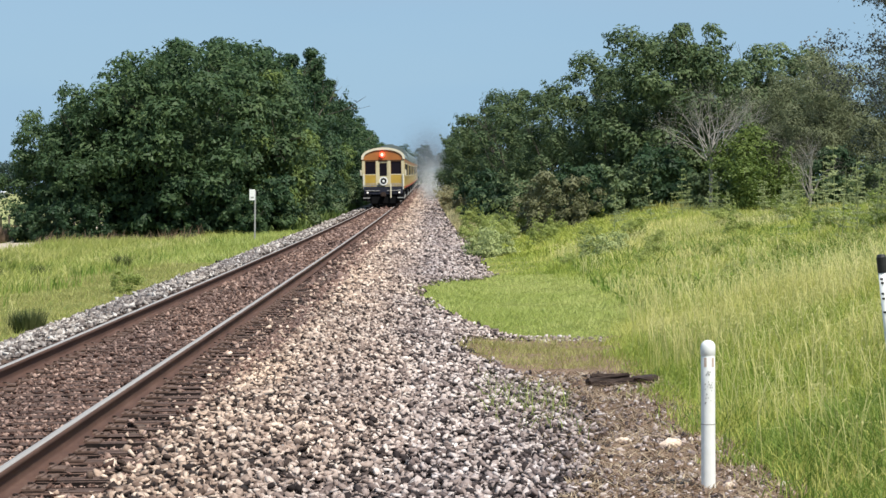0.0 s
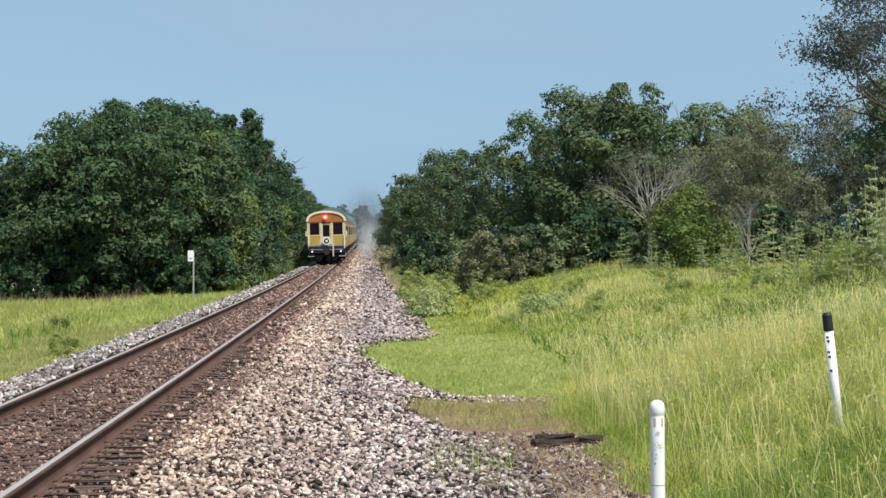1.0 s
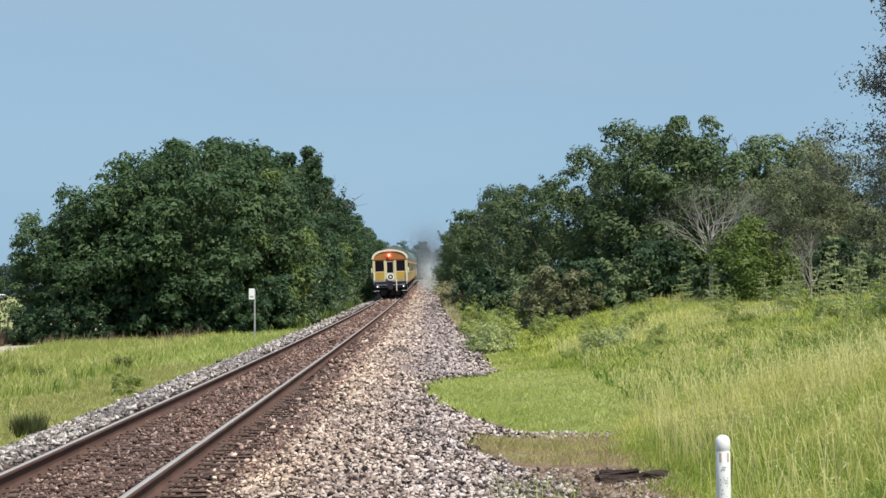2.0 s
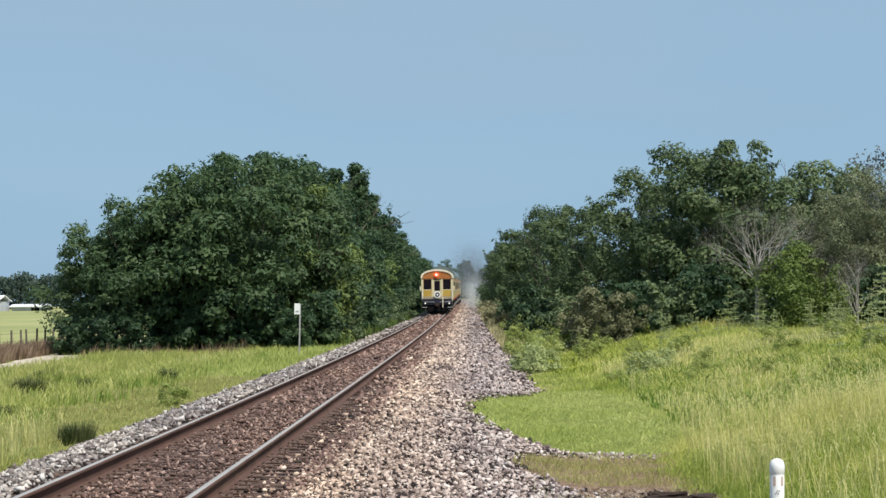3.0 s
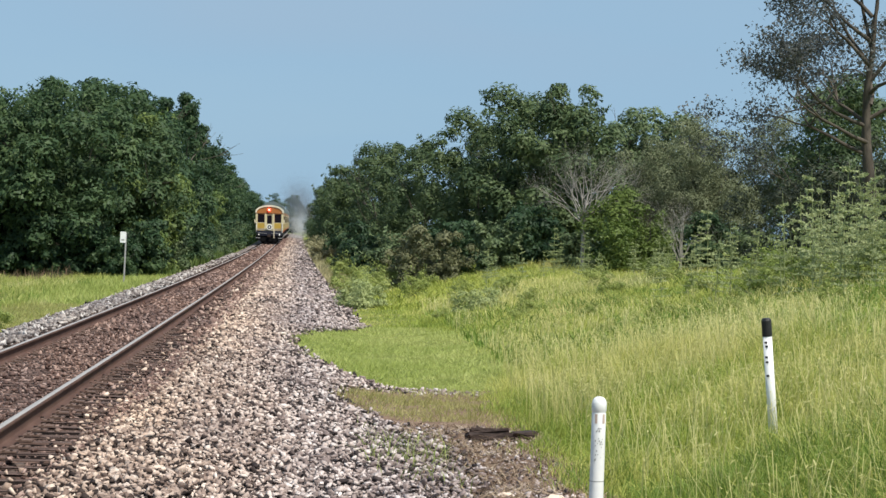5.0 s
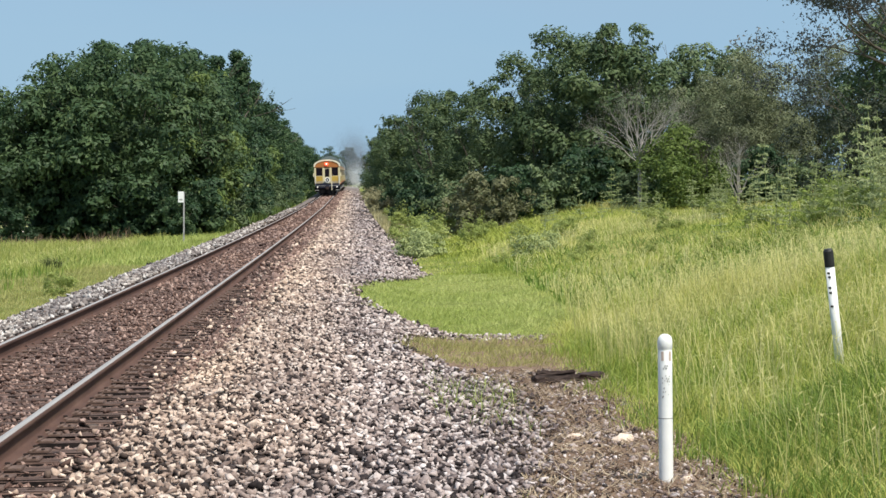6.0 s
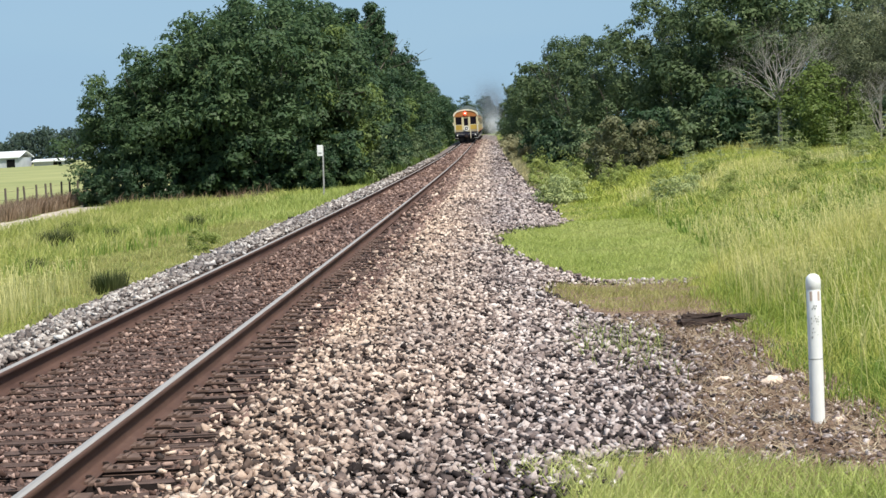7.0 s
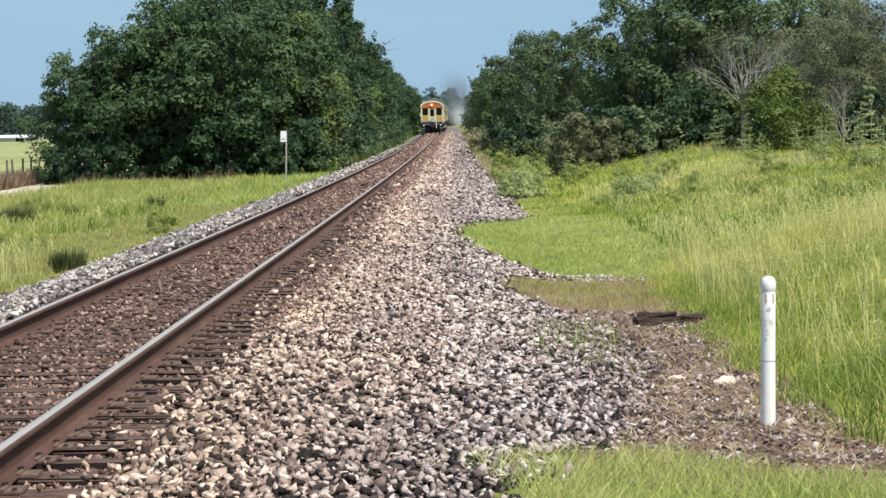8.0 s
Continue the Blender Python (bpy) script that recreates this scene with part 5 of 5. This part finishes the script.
def dirt():
    ys = np.arange(13.6, 34.2, 0.12)
    gu, gy = np.meshgrid(np.linspace(0, 1, 26), ys)
    a = toe_right(gy) - 0.5 + 0.1 * np.sin(gy * 7)
    b = verge_edge(gy) + 0.35 + 0.08 * np.sin(gy * 6)
    x = a + (b - a) * gu
    z = ground_z(x, gy) + 0.012 + 0.010 * wave(x, gy, 7, 3) + 0.16 * ease(0, 0.25, np.minimum(toe_right(gy) - x, 1) - 0.05) * 0.45
    v = np.stack([x, gy, z], -1).reshape(-1, 3)
    i = (np.arange(len(ys) - 1)[:, None] * 26 + np.arange(25)[None]).ravel()
    return np_mesh("dirt_patch", v, np.stack([i, i + 1, i + 27, i + 26], -1), M_DIRT, True)


tagged(new("dirt_patch", dirt()), "bare brown dirt with pebbles and straw", "dirt", kind="structure")
x, y = scatter(RS, 3.3, 5.3, 14.7, 27, 230)
k = (x < verge_edge(y) + 0.1)
x, y = x[k], y[k]
s = 0.026 * np.exp(np.clip(RS.normal(size=len(x)), -1.5, 1.4) * 0.5)
gx, gy = scatter(RS, 3.3, 5.2, 32.9, 34.2, 150)
x, y, s = np.r_[x, gx], np.r_[y, gy], np.r_[s, 0.034 * np.exp(RS.normal(size=len(gx)) * 0.4)]
tagged(new("pebbles", stones("pebbles", x, y, land(x, y) + 0.01 + s * 0.2, s, M_STONE, RS)), "scattered pale pebbles on the dirt", "pebbles", kind="stuff")
x, y = scatter(GR, 3.5, 5.3, 14.2, 27, 300)
tagged(new("straw", blades("straw", x, y, GR.uniform(0.025, 0.08, len(x)), np.full(len(x), 0.018), M_STRAW, GR, 2.2, False, 0.02)), "dry straw litter on the dirt", "straw", kind="stuff")
x, y = zone(3.1, 4.0, 20, 25.5, 70, None, 0.7)
grass("thin grey-green weeds growing through the stones", x, y, 0.35, 1.0, 0.009, M_LEAF_WEEDY, 0.6)
x, y = zone(2.3, 2.9, 12.6, 13.8, 200)
grass("small yellow-green weeds growing through the stones", x, y, 0.03, 0.09, 0.012, M_GRASS_LOW, 0.8)


def rock(seed, sx, sy, sz, x, y, label, turn=0):
    rng = np.random.default_rng(seed)
    bm = bmesh.new()
    bmesh.ops.create_icosphere(bm, subdivisions=2, radius=1.0)
    for v in bm.verts:
        k = 1 + 0.22 * noise.noise(v.co * 1.4 + Vector((seed, 0, 0))) + 0.10 * rng.normal() * 0.5
        v.co = Vector((v.co.x * sx * k, v.co.y * sy * k, v.co.z * sz * k))
    e = new("rock", bm_mesh("rock", bm, M_STONE))
    e.matrix_basis = pose(x, y, float(land(x, y)) + sz * 0.55, 0, -12, turn)
    return tagged(e, label, "rock")


rock(1, 0.11, 0.07, 0.055, 4.70, 19.6, "pale angular rock lying on the dirt", 20)
rock(2, 0.075, 0.06, 0.035, 4.29, 19.9, "flat pale rock lying on the dirt", 0)
rock(5, 0.045, 0.04, 0.03, 4.83, 16.6, "small pale rock beside the marker post", 0)


def plank():
    bm = bmesh.new()
    box(bm, -0.34, 0.34, -0.09, 0.09, 0.0, 0.075, bevel=0.015)
    box(bm, -0.30, 0.10, -0.02, 0.10, 0.07, 0.11, bevel=0.012)
    box(bm, 0.12, 0.40, -0.11, 0.03, 0.03, 0.09, bevel=0.012)
    bmesh.ops.subdivide_edges(bm, edges=bm.edges[:], cuts=4)
    for v in bm.verts:
        v.co += Vector(noise.noise_vector(v.co * 9)) * 0.030 + Vector(noise.noise_vector(v.co * 31)) * 0.016
    return bm_mesh("rotten_tie_piece", bm, M_SPIKE)


e = new("rotten_tie_piece", plank())
e.matrix_basis = pose(4.74, 25.4, float(land(4.74, 25.4)) - 0.005, 0, 0, 6) @ Matrix.Diagonal((1.1, 1.2, 1.25, 1))
tagged(e, "rotten dark piece of wooden tie on the dirt", "wood scrap")

# ---- posts and sign ----
def marker_post():
    e = new("marker_post")
    x, y = 4.66, 16.5
    e.matrix_basis = pose(x, y, float(land(x, y)) - 0.03, 0, 0.55, 0)
    r = 0.054
    bm = bmesh.new()
    rings = [(0.0, r * 1.02), (0.4, r), (0.8, r), (1.035, r), (1.042, r * 0.94), (1.05, r * 1.05), (1.105, r * 1.05), (1.13, r * 0.95), (1.147, r * 0.72), (1.157, r * 0.38), (1.16, 0.002)]
    seg = 20
    v = [bm.verts.new((math.cos(2 * math.pi * i / seg) * q, math.sin(2 * math.pi * i / seg) * q, z)) for z, q in rings for i in range(seg)]
    for k in range(len(rings) - 1):
        for i in range(seg):
            bm.faces.new((v[k * seg + i], v[k * seg + (i + 1) % seg], v[(k + 1) * seg + (i + 1) % seg], v[(k + 1) * seg + i]))
    part("tube", bm_mesh("tube", bm, M_WHITE, True), e)
    part("seam", bm_mesh("seam", tube(bmesh.new(), (0, 0, 0.523), (0, 0, 0.529), r + 0.0012, r + 0.0012, 20), M_TRUCK), e, "thin grey seam")
    for a0 in (-2.25, -1.15):
        bm = bmesh.new()
        vs = []
        for z in (0.96, 1.03):
            for i in range(5):
                a = a0 + i * 0.09
                vs.append(bm.verts.new((math.cos(a) * (r + 0.002), math.sin(a) * (r + 0.002), z)))
        for i in range(4):
            bm.faces.new((vs[i], vs[i + 1], vs[i + 6], vs[i + 5]))
        part("tape_mark", bm_mesh("tape_mark", bm, M_ORANGE), e, "faded orange tape mark")
    scuffs = np.random.default_rng(2)
    bm = bmesh.new()
    for k in range(26):
        a, z, q = scuffs.uniform(-2.2, -0.9), scuffs.uniform(0.68, 0.93), scuffs.uniform(0.003, 0.007)
        c = Vector((math.cos(a) * (r + 0.0015), math.sin(a) * (r + 0.0015), z))
        t = Vector((-math.sin(a), math.cos(a), 0))
        bm.faces.new([bm.verts.new(c + t * q * u + Vector((0, 0, q * w))) for u, w in ((-1, -0.5), (0.3, -1.2), (1, 0.4), (-0.2, 1.3))])
    tagged(part("scuffs", bm_mesh("scuffs", bm, M_TRUCK), e, "grey scuffs where paint wore off"), kind="stuff")
    return tagged(e, "white round-topped marker post standing in bare dirt", "post")


def flexible_post():
    e = new("delineator_post")
    x, y = 7.29, 22.3
    e.matrix_basis = pose(x, y, float(land(x, y)) - 0.13, 2, -6.0, 8)
    bm = tube(bmesh.new(), (0, 0, 0), (0, 0, 1.26), 0.047, 0.047, 16)
    part("tube", bm_mesh("tube", bm, M_WHITE, True), e)
    bm = tube(bmesh.new(), (0, 0, 1.26), (0, 0, 1.42), 0.051, 0.051, 16)
    tube(bm, (0, 0, 1.42), (0, 0, 1.445), 0.051, 0.036, 16)
    part("cap", bm_mesh("cap", bm, M_BLACKP), e, "black cap")
    for z, a in ((1.20, -2.3), (1.16, -2.2), (1.05, -2.35), (1.0, -2.3), (0.86, -2.3)):
        bm = box(bmesh.new(), -0.014, 0.014, -0.004, 0.004, -0.010, 0.010)
        part("bracket", bm_mesh("bracket", bm, M_BLACKP), e, "dark clip", at=pose(math.cos(a) * 0.049, math.sin(a) * 0.049, z, 0, 0, math.degrees(a) + 90))
    return tagged(e, "leaning white post with a black cap in tall grass", "post")


def line_sign():
    e = new("line_sign")
    x, y = -4.20, 85
    e.matrix_basis = pose(x, y, float(land(x, y)) - 0.1, 0, 1.5, 0)
    bm = box(bmesh.new(), -0.03, 0.03, -0.02, 0.02, 0, 2.10, bevel=0.006)
    part("pole", bm_mesh("pole", bm, M_TRUCK), e, "thin grey steel pole")
    bm = box(bmesh.new(), -0.22, 0.0, -0.034, -0.024, 1.72, 2.14, bevel=0.004)
    part("panel", bm_mesh("panel", bm, M_WHITE), e, "plain white panel")
    part("stripe", boxed("stripe", M_TRUCK, -0.17, -0.05, -0.038, -0.0345, 1.80, 1.86), e, "faded grey bar")
    return tagged(e, "small white trackside sign on a thin pole", "sign")


marker_post()
flexible_post()
line_sign()

# ---- train ----
def arch(z0, z1, half, n=14):
    """The roof's curve, from eave to eave."""
    return [(math.cos(math.pi - math.pi * i / n) * half, z0 + (z1 - z0) * math.sin(math.pi * i / n) ** 0.8) for i in range(n + 1)]


def loft(prof, ys, closed=True, inset=None):
    bm = bmesh.new()
    rows = [[bm.verts.new((x, y, z)) for x, z in prof] for y in ys]
    k = len(prof)
    for a, b in zip(rows, rows[1:]):
        for i in range(k if closed else k - 1):
            bm.faces.new((a[i], a[(i + 1) % k], b[(i + 1) % k], b[i]))
    if closed:
        bm.faces.new(rows[0])
        bm.faces.new(rows[-1])
    return bm


def ring(bm, cx, cz, y, r0, r1, depth, seg=20):
    vs = [[bm.verts.new((cx + math.cos(2 * math.pi * i / seg) * r, yy, cz + math.sin(2 * math.pi * i / seg) * r)) for i in range(seg)] for r, yy in ((r0, y), (r1, y), (r1, y - depth), (r0, y - depth))]
    for a, b in zip(vs, vs[1:] + vs[:1]):
        for i in range(seg):
            bm.faces.new((a[i], a[(i + 1) % seg], b[(i + 1) % seg], b[i]))
    return bm


LENGTH = 25.6


def truck_parts(e, y):
    bm = bmesh.new()
    for sx in (-1, 1):
        box(bm, sx * 1.12 - 0.07, sx * 1.12 + 0.07, y - 1.9, y + 1.9, 0.42, 0.72, bevel=0.04)
        for yy in (-1.25, 1.25):
            box(bm, sx * 1.14 - 0.11, sx * 1.14 + 0.11, y + yy - 0.19, y + yy + 0.19, 0.32, 0.66, bevel=0.05)
        for yy in (-0.5, 0.5):
            tube(bm, (sx * 1.1, y + yy, 0.45), (sx * 1.1, y + yy, 0.85), 0.11, 0.11, 10)
    box(bm, -1.16, 1.16, y - 0.22, y + 0.22, 0.5, 0.7, bevel=0.03)
    truck = part("truck", bm_mesh("truck", bm, M_TRUCK), e, "grey steel wheel truck")
    for yy in (-1.25, 1.25):
        for sx in (-0.7525, 0.7525):
            bm = bmesh.new()
            tube(bm, (sx - 0.065, y + yy, 0.46), (sx + 0.065, y + yy, 0.46), 0.46, 0.455, 24)
            o = 0.09 if sx < 0 else -0.09
            tube(bm, (sx + o - 0.015, y + yy, 0.46), (sx + o + 0.015, y + yy, 0.46), 0.485, 0.485, 24)
            part("wheel", bm_mesh("wheel", bm, M_SPIKE), truck, "dark steel wheel")


def coach(name, label, rear):
    e = new(name)
    w = 1.50
    shell = [(-w, 1.28), (-w, 3.42), (w, 3.42), (w, 1.28)]
    part("body", bm_mesh("body", loft(shell, (0.06, LENGTH)), M_YELLOW), e)
    part("roof", bm_mesh("roof", loft(arch(3.42, 4.16 if rear else 4.74, w + 0.03), (0.0, LENGTH)), M_ROOF, False), e, "grey arched roof")
    part("letter_band", bm_mesh("letter_band", loft([(-w - 0.012, 3.16), (-w - 0.012, 3.40), (w + 0.012, 3.40), (w + 0.012, 3.16)], (0.05, LENGTH - 0.01)), M_AMBER), e, "amber band under the roof")
    for sx in (-1, 1):
        part("sill_stripe", boxed("sill_stripe", M_RED, sx * (w + 0.006) - 0.008, sx * (w + 0.006) + 0.008, 0.1, LENGTH, 1.30, 1.40), e, "thin red stripe")
        part("window_band", boxed("window_band", M_SIDE, sx * (w + 0.002) - 0.004, sx * (w + 0.002) + 0.004, 0.12, LENGTH - 0.1, 1.95, 3.155), e, "ochre yellow band between the windows")
        for k in range(12):
            y0 = 4.6 + k * 1.40
            wf = bmesh.new()
            for dims in ((y0 - 0.04, y0 + 1.30, 2.16, 2.22), (y0 - 0.04, y0 + 1.30, 3.05, 3.11), (y0 - 0.04, y0, 2.22, 3.05), (y0 + 1.26, y0 + 1.30, 2.22, 3.05)):
                box(wf, sx * (w + 0.006) - 0.004, sx * (w + 0.006) + 0.004, *dims)
            win = part("window", bm_mesh("window", wf, M_CREAM), e, "side window in a pale surround")
            part("pane", boxed("pane", M_SIDEGLASS, sx * (w + 0.006) - 0.006, sx * (w + 0.006) + 0.006, y0, y0 + 1.26, 2.22, 3.05), win, "dark glass")
    bm = box(bmesh.new(), -1.34, 1.34, 0.5, LENGTH - 0.3, 0.98, 1.27, bevel=0.03)
    for k in range(4):
        box(bm, -1.25, 1.25, 6.2 + k * 3.4, 8.6 + k * 3.4, 0.45, 0.99, bevel=0.05)
    part("underframe", bm_mesh("underframe", bm, M_UNDER), e, "black underframe with equipment boxes")
    truck_parts(e, 3.0)
    truck_parts(e, LENGTH - 3.0)
    for k in range(5):
        part("roof_vent", boxed("roof_vent", M_ROOF, -0.28, 0.28, 2.5 + k * 4.9, 3.5 + k * 4.9, 4.12 if rear else 4.70, 4.24 if rear else 4.82, bevel=0.03), e, "low roof ventilator")
    if rear:
        rear_end(e, w)
    else:
        part("diaphragm", boxed("diaphragm", M_UNDER, -0.55, 0.55, -0.38, 0.06, 1.1, 3.45, bevel=0.06), e, "black folded gangway")
    return tagged(e, label, "railway car", "coaches of the train")


def rear_end(e, w):
    # arched end under the roof, with a pale rim
    prof = arch(3.24, 4.06, w - 0.02)
    part("end_arch", bm_mesh("end_arch", loft(prof, (-0.03, 0.05)), M_AMBER), e, "amber arched end panel")
    outer, inner = arch(3.36, 4.20, w + 0.06), arch(3.36, 4.03, w - 0.11)
    bm = bmesh.new()
    a = [[bm.verts.new((x, y, z)) for x, z in c] for c in (outer, inner) for y in (-0.10, 0.12)]
    n = len(outer)
    for i in range(n - 1):
        for p, q in ((0, 1), (1, 3), (3, 2), (2, 0)):
            bm.faces.new((a[p][i], a[p][i + 1], a[q][i + 1], a[q][i]))
    part("roof_rim", bm_mesh("roof_rim", bm, M_CREAM), e, "cream rim round the roof end")
    # end wall posts
    for x0, x1 in ((-w, -1.29), (-0.53, -0.33), (0.33, 0.53), (1.29, w)):
        part("end_post", boxed("end_post", M_IVORY, x0, x1, -0.05, 0.06, 1.42, 3.26, bevel=0.012), e, "ivory painted upright")
    for sx in (-1, 1):
        x0, x1 = sorted((sx * 0.53, sx * 1.29))
        part("end_panel", boxed("end_panel", M_YELLOW, x0, x1, -0.035, 0.06, 1.42, 2.27, bevel=0.01), e, "yellow lower panel")
        win = part("end_window", boxed("end_window", M_DARKGLASS, x0, x1, 0.0, 0.055, 2.27, 3.20), e, "large dark rear window")
        part("window_sill", boxed("window_sill", M_CREAM, x0, x1, -0.03, 0.0, 2.255, 2.30), win, "cream sill")
        part("corner_lamp", bm_mesh("corner_lamp", tube(bmesh.new(), (sx * 1.12, -0.42, 1.0), (sx * 1.12, -0.29, 1.0), 0.055, 0.07, 12), M_LAMP_WHITE), e, "pale lit step lamp")
        part("grab_iron", bm_mesh("grab_iron", tube(bmesh.new(), (sx * 1.40, -0.12, 1.2), (sx * 1.40, -0.12, 2.3), 0.03, 0.03, 8), M_WHITE), e, "white grab iron")
        part("side_marker", boxed("side_marker", M_CREAM, sx * 1.58 - 0.06, sx * 1.58 + 0.06, -0.02, 0.16, 2.20, 2.62, bevel=0.03), e, "small cream marker lamp")
        part("step", boxed("step", M_UNDER, sx * 1.2 - 0.25, sx * 1.2 + 0.25, -0.30, 0.55, 0.42, 0.95, bevel=0.03), e, "black boarding steps")
        part("window_frame", bm_mesh("window_frame", box(box(bmesh.new(), x0, x0 + 0.02, -0.02, 0.0, 2.30, 3.20), x1 - 0.02, x1, -0.02, 0.0, 2.30, 3.20), M_AMBER), win, "ochre window frame")
        gate = part("platform_gate", bm_mesh("platform_gate", box(box(bmesh.new(), x0, x1, -0.215, -0.185, 1.62, 1.66), x0, x1, -0.215, -0.185, 1.40, 1.44), M_TRUCK), e, "silver platform gate")
        for k in range(5):
            gx = x0 + (x1 - x0) * k / 4
            part("gate_bar", bm_mesh("gate_bar", tube(bmesh.new(), (gx, -0.20, 1.40), (gx, -0.20, 1.66), 0.014, 0.014, 6), M_TRUCK), gate)
        part("coupler_lever", bm_mesh("coupler_lever", tube(bmesh.new(), (sx * 0.25, -0.33, 1.12), (sx * 1.25, -0.33, 1.16), 0.022, 0.022, 6), M_TRUCK), e, "grey uncoupling lever")
        part("ladder_step", boxed("ladder_step", M_TRUCK, sx * 1.2 - 0.24, sx * 1.2 + 0.24, -0.34, -0.302, 0.60, 0.66), e, "silver step edge")
    # thin strip that paints the overhang's shadow across the end wall
    part("lintel", boxed("lintel", M_OVERHANG_SHADE, -w + 0.03, w - 0.03, -0.045, -0.031, 3.20, 3.31), e, "dark brown strip painting the roof overhang's shadow over the windows")
    door = part("end_door", boxed("end_door", M_IVORY, -0.33, 0.33, -0.01, 0.055, 1.42, 3.22), e, "ivory end door")
    part("door_glass", boxed("door_glass", M_DARKGLASS, -0.26, 0.26, -0.02, -0.012, 2.18, 3.10), door, "dark door glass")
    sign = part("round_sign", bm_mesh("round_sign", tube(bmesh.new(), (0.02, -0.34, 1.82), (0.02, -0.22, 1.82), 0.31, 0.31, 24), M_WHITE), e, "round white tail sign")
    part("sign_centre", bm_mesh("sign_centre", ring(bmesh.new(), 0.02, 1.82, -0.342, 0.10, 0.21, 0.01), M_UNDER), sign, "dark ring on the sign")
    # platform railing and buffer beam
    bm = bmesh.new()
    for k in range(9):
        x = -1.28 + k * 0.32
        tube(bm, (x, -0.20, 1.1), (x, -0.20, 1.52), 0.018, 0.018, 6)
    box(bm, -1.36, 1.36, -0.23, -0.17, 1.50, 1.56, bevel=0.01)
    part("railing", bm_mesh("railing", bm, M_TRUCK), e, "grey platform railing")
    part("end_beam", boxed("end_beam", M_NAVY, -1.38, 1.38, -0.28, 0.5, 0.86, 1.42, bevel=0.04), e, "blue-black end beam")
    bm = box(bmesh.new(), -0.95, 0.95, -0.18, 0.6, 0.16, 0.88, bevel=0.08)
    part("pilot", bm_mesh("pilot", bm, M_UNDER), e, "black lower apron")
    bm = box(bmesh.new(), -0.14, 0.14, -0.75, -0.1, 0.74, 1.0, bevel=0.05)
    box(bm, -0.20, 0.20, -0.95, -0.68, 0.70, 1.04, bevel=0.06)
    part("coupler", bm_mesh("coupler", bm, M_SPIKE), e, "rusty knuckle coupler")
    part("hose", bm_mesh("hose", tube(bmesh.new(), (0.52, -0.34, 0.62), (0.52, -0.34, 1.60), 0.05, 0.05, 8), M_CREAM), e, "pale upright pipe")
    lamp = part("tail_lamp", bm_mesh("tail_lamp", tube(bmesh.new(), (-0.06, -0.20, 3.68), (-0.06, -0.02, 3.68), 0.16, 0.18, 20), M_LAMP_RED), e, "glowing red tail lamp")
    part("bulb", bm_mesh("bulb", tube(bmesh.new(), (-0.06, -0.215, 3.68), (-0.06, -0.19, 3.68), 0.075, 0.075, 16), M_LAMP_CORE), lamp, "bright lamp centre")


CARS = []
CARS.append((coach("observation_car", "yellow observation car with a cream-rimmed arched end and red tail lamp", True), 0.0))
first = coach("passenger_coach", "yellow passenger coach with a grey arched roof", False)
CARS.append((first, LENGTH + 0.5))
for k in range(2, 6):
    CARS.append((copy_thing(first, pose(0, 0, 0)), k * (LENGTH + 0.5)))


# ---- dust and smoke, in fine grains ----
def grains(name, seed, puffs, size, material):
    """Puffs of specks that thin out from each centre: (x, y, z, radius, count)."""
    rng = np.random.default_rng(seed)
    ps = []
    for x, y, z, r, n in puffs:
        p = rng.normal(size=(n, 3)) * np.array([r, r * 2.2, r]) * 0.5 + np.array([x, y, z])
        ps.append(p[p[:, 2] > 0.02])
    p = np.concatenate(ps)
    n = len(p)
    a, b = rng.normal(size=(n, 3)), rng.normal(size=(n, 3))
    s = size * rng.uniform(0.5, 1.4, n)[:, None]
    a, b = a / np.linalg.norm(a, axis=1, keepdims=True) * s, b / np.linalg.norm(b, axis=1, keepdims=True) * s
    v = np.stack([p, p + a, p + b], 1).reshape(-1, 3)
    return np_mesh(name, v, np.arange(3 * n).reshape(-1, 3), material)


dust = tagged(new("dust_cloud", grains("dust_cloud", 5, [(3.3, 22, 0.4, 0.8, 4000), (3.5, 34, 0.9, 1.0, 7000), (3.5, 48, 1.4, 1.3, 20000), (3.5, 66, 1.9, 1.6, 32000), (3.4, 88, 2.5, 2.1, 34000)], 0.019, M_DUST)), "pale dust whirled up beside the train", "dust", kind="stuff")
smoke = tagged(new("smoke_plume", grains("smoke_plume", 6, [(3.2, 95, 5.2, 2.3, 40000), (3.6, 108, 6.4, 2.8, 56000), (3.2, 122, 7.4, 3.2, 48000), (2.4, 136, 8.2, 3.4, 24000), (4.0, 100, 3.6, 2.1, 50000)], 0.024, M_SMOKE)), "thin grey smoke trailing over the train", "smoke", kind="stuff")


def train_y(t):
    return 157 + 16.9 * t


def motions():
    for ob, ahead in CARS:
        rows = []
        for i in range(0, 17):
            y = train_y(i * 0.5) + ahead
            slope = math.degrees(math.atan((float(track_z(y + LENGTH)) - float(track_z(y))) / LENGTH))
            rows.append((i * 0.5, pose(-0.7525, y, float(track_z(y)), slope, 0, 0)))
        walk(ob, rows)
    for ob, rise in ((dust, 0.06), (smoke, 0.22)):
        rows = []
        for i in range(0, 17):
            t = i * 0.5
            y = train_y(t)
            rows.append((t, pose(-0.7525, y - 0.4 * t, float(track_z(y + 40)) + rise * t - (1.6 if ob is smoke else 0.0), 0, 0, 0)))
        walk(ob, rows)


motions()
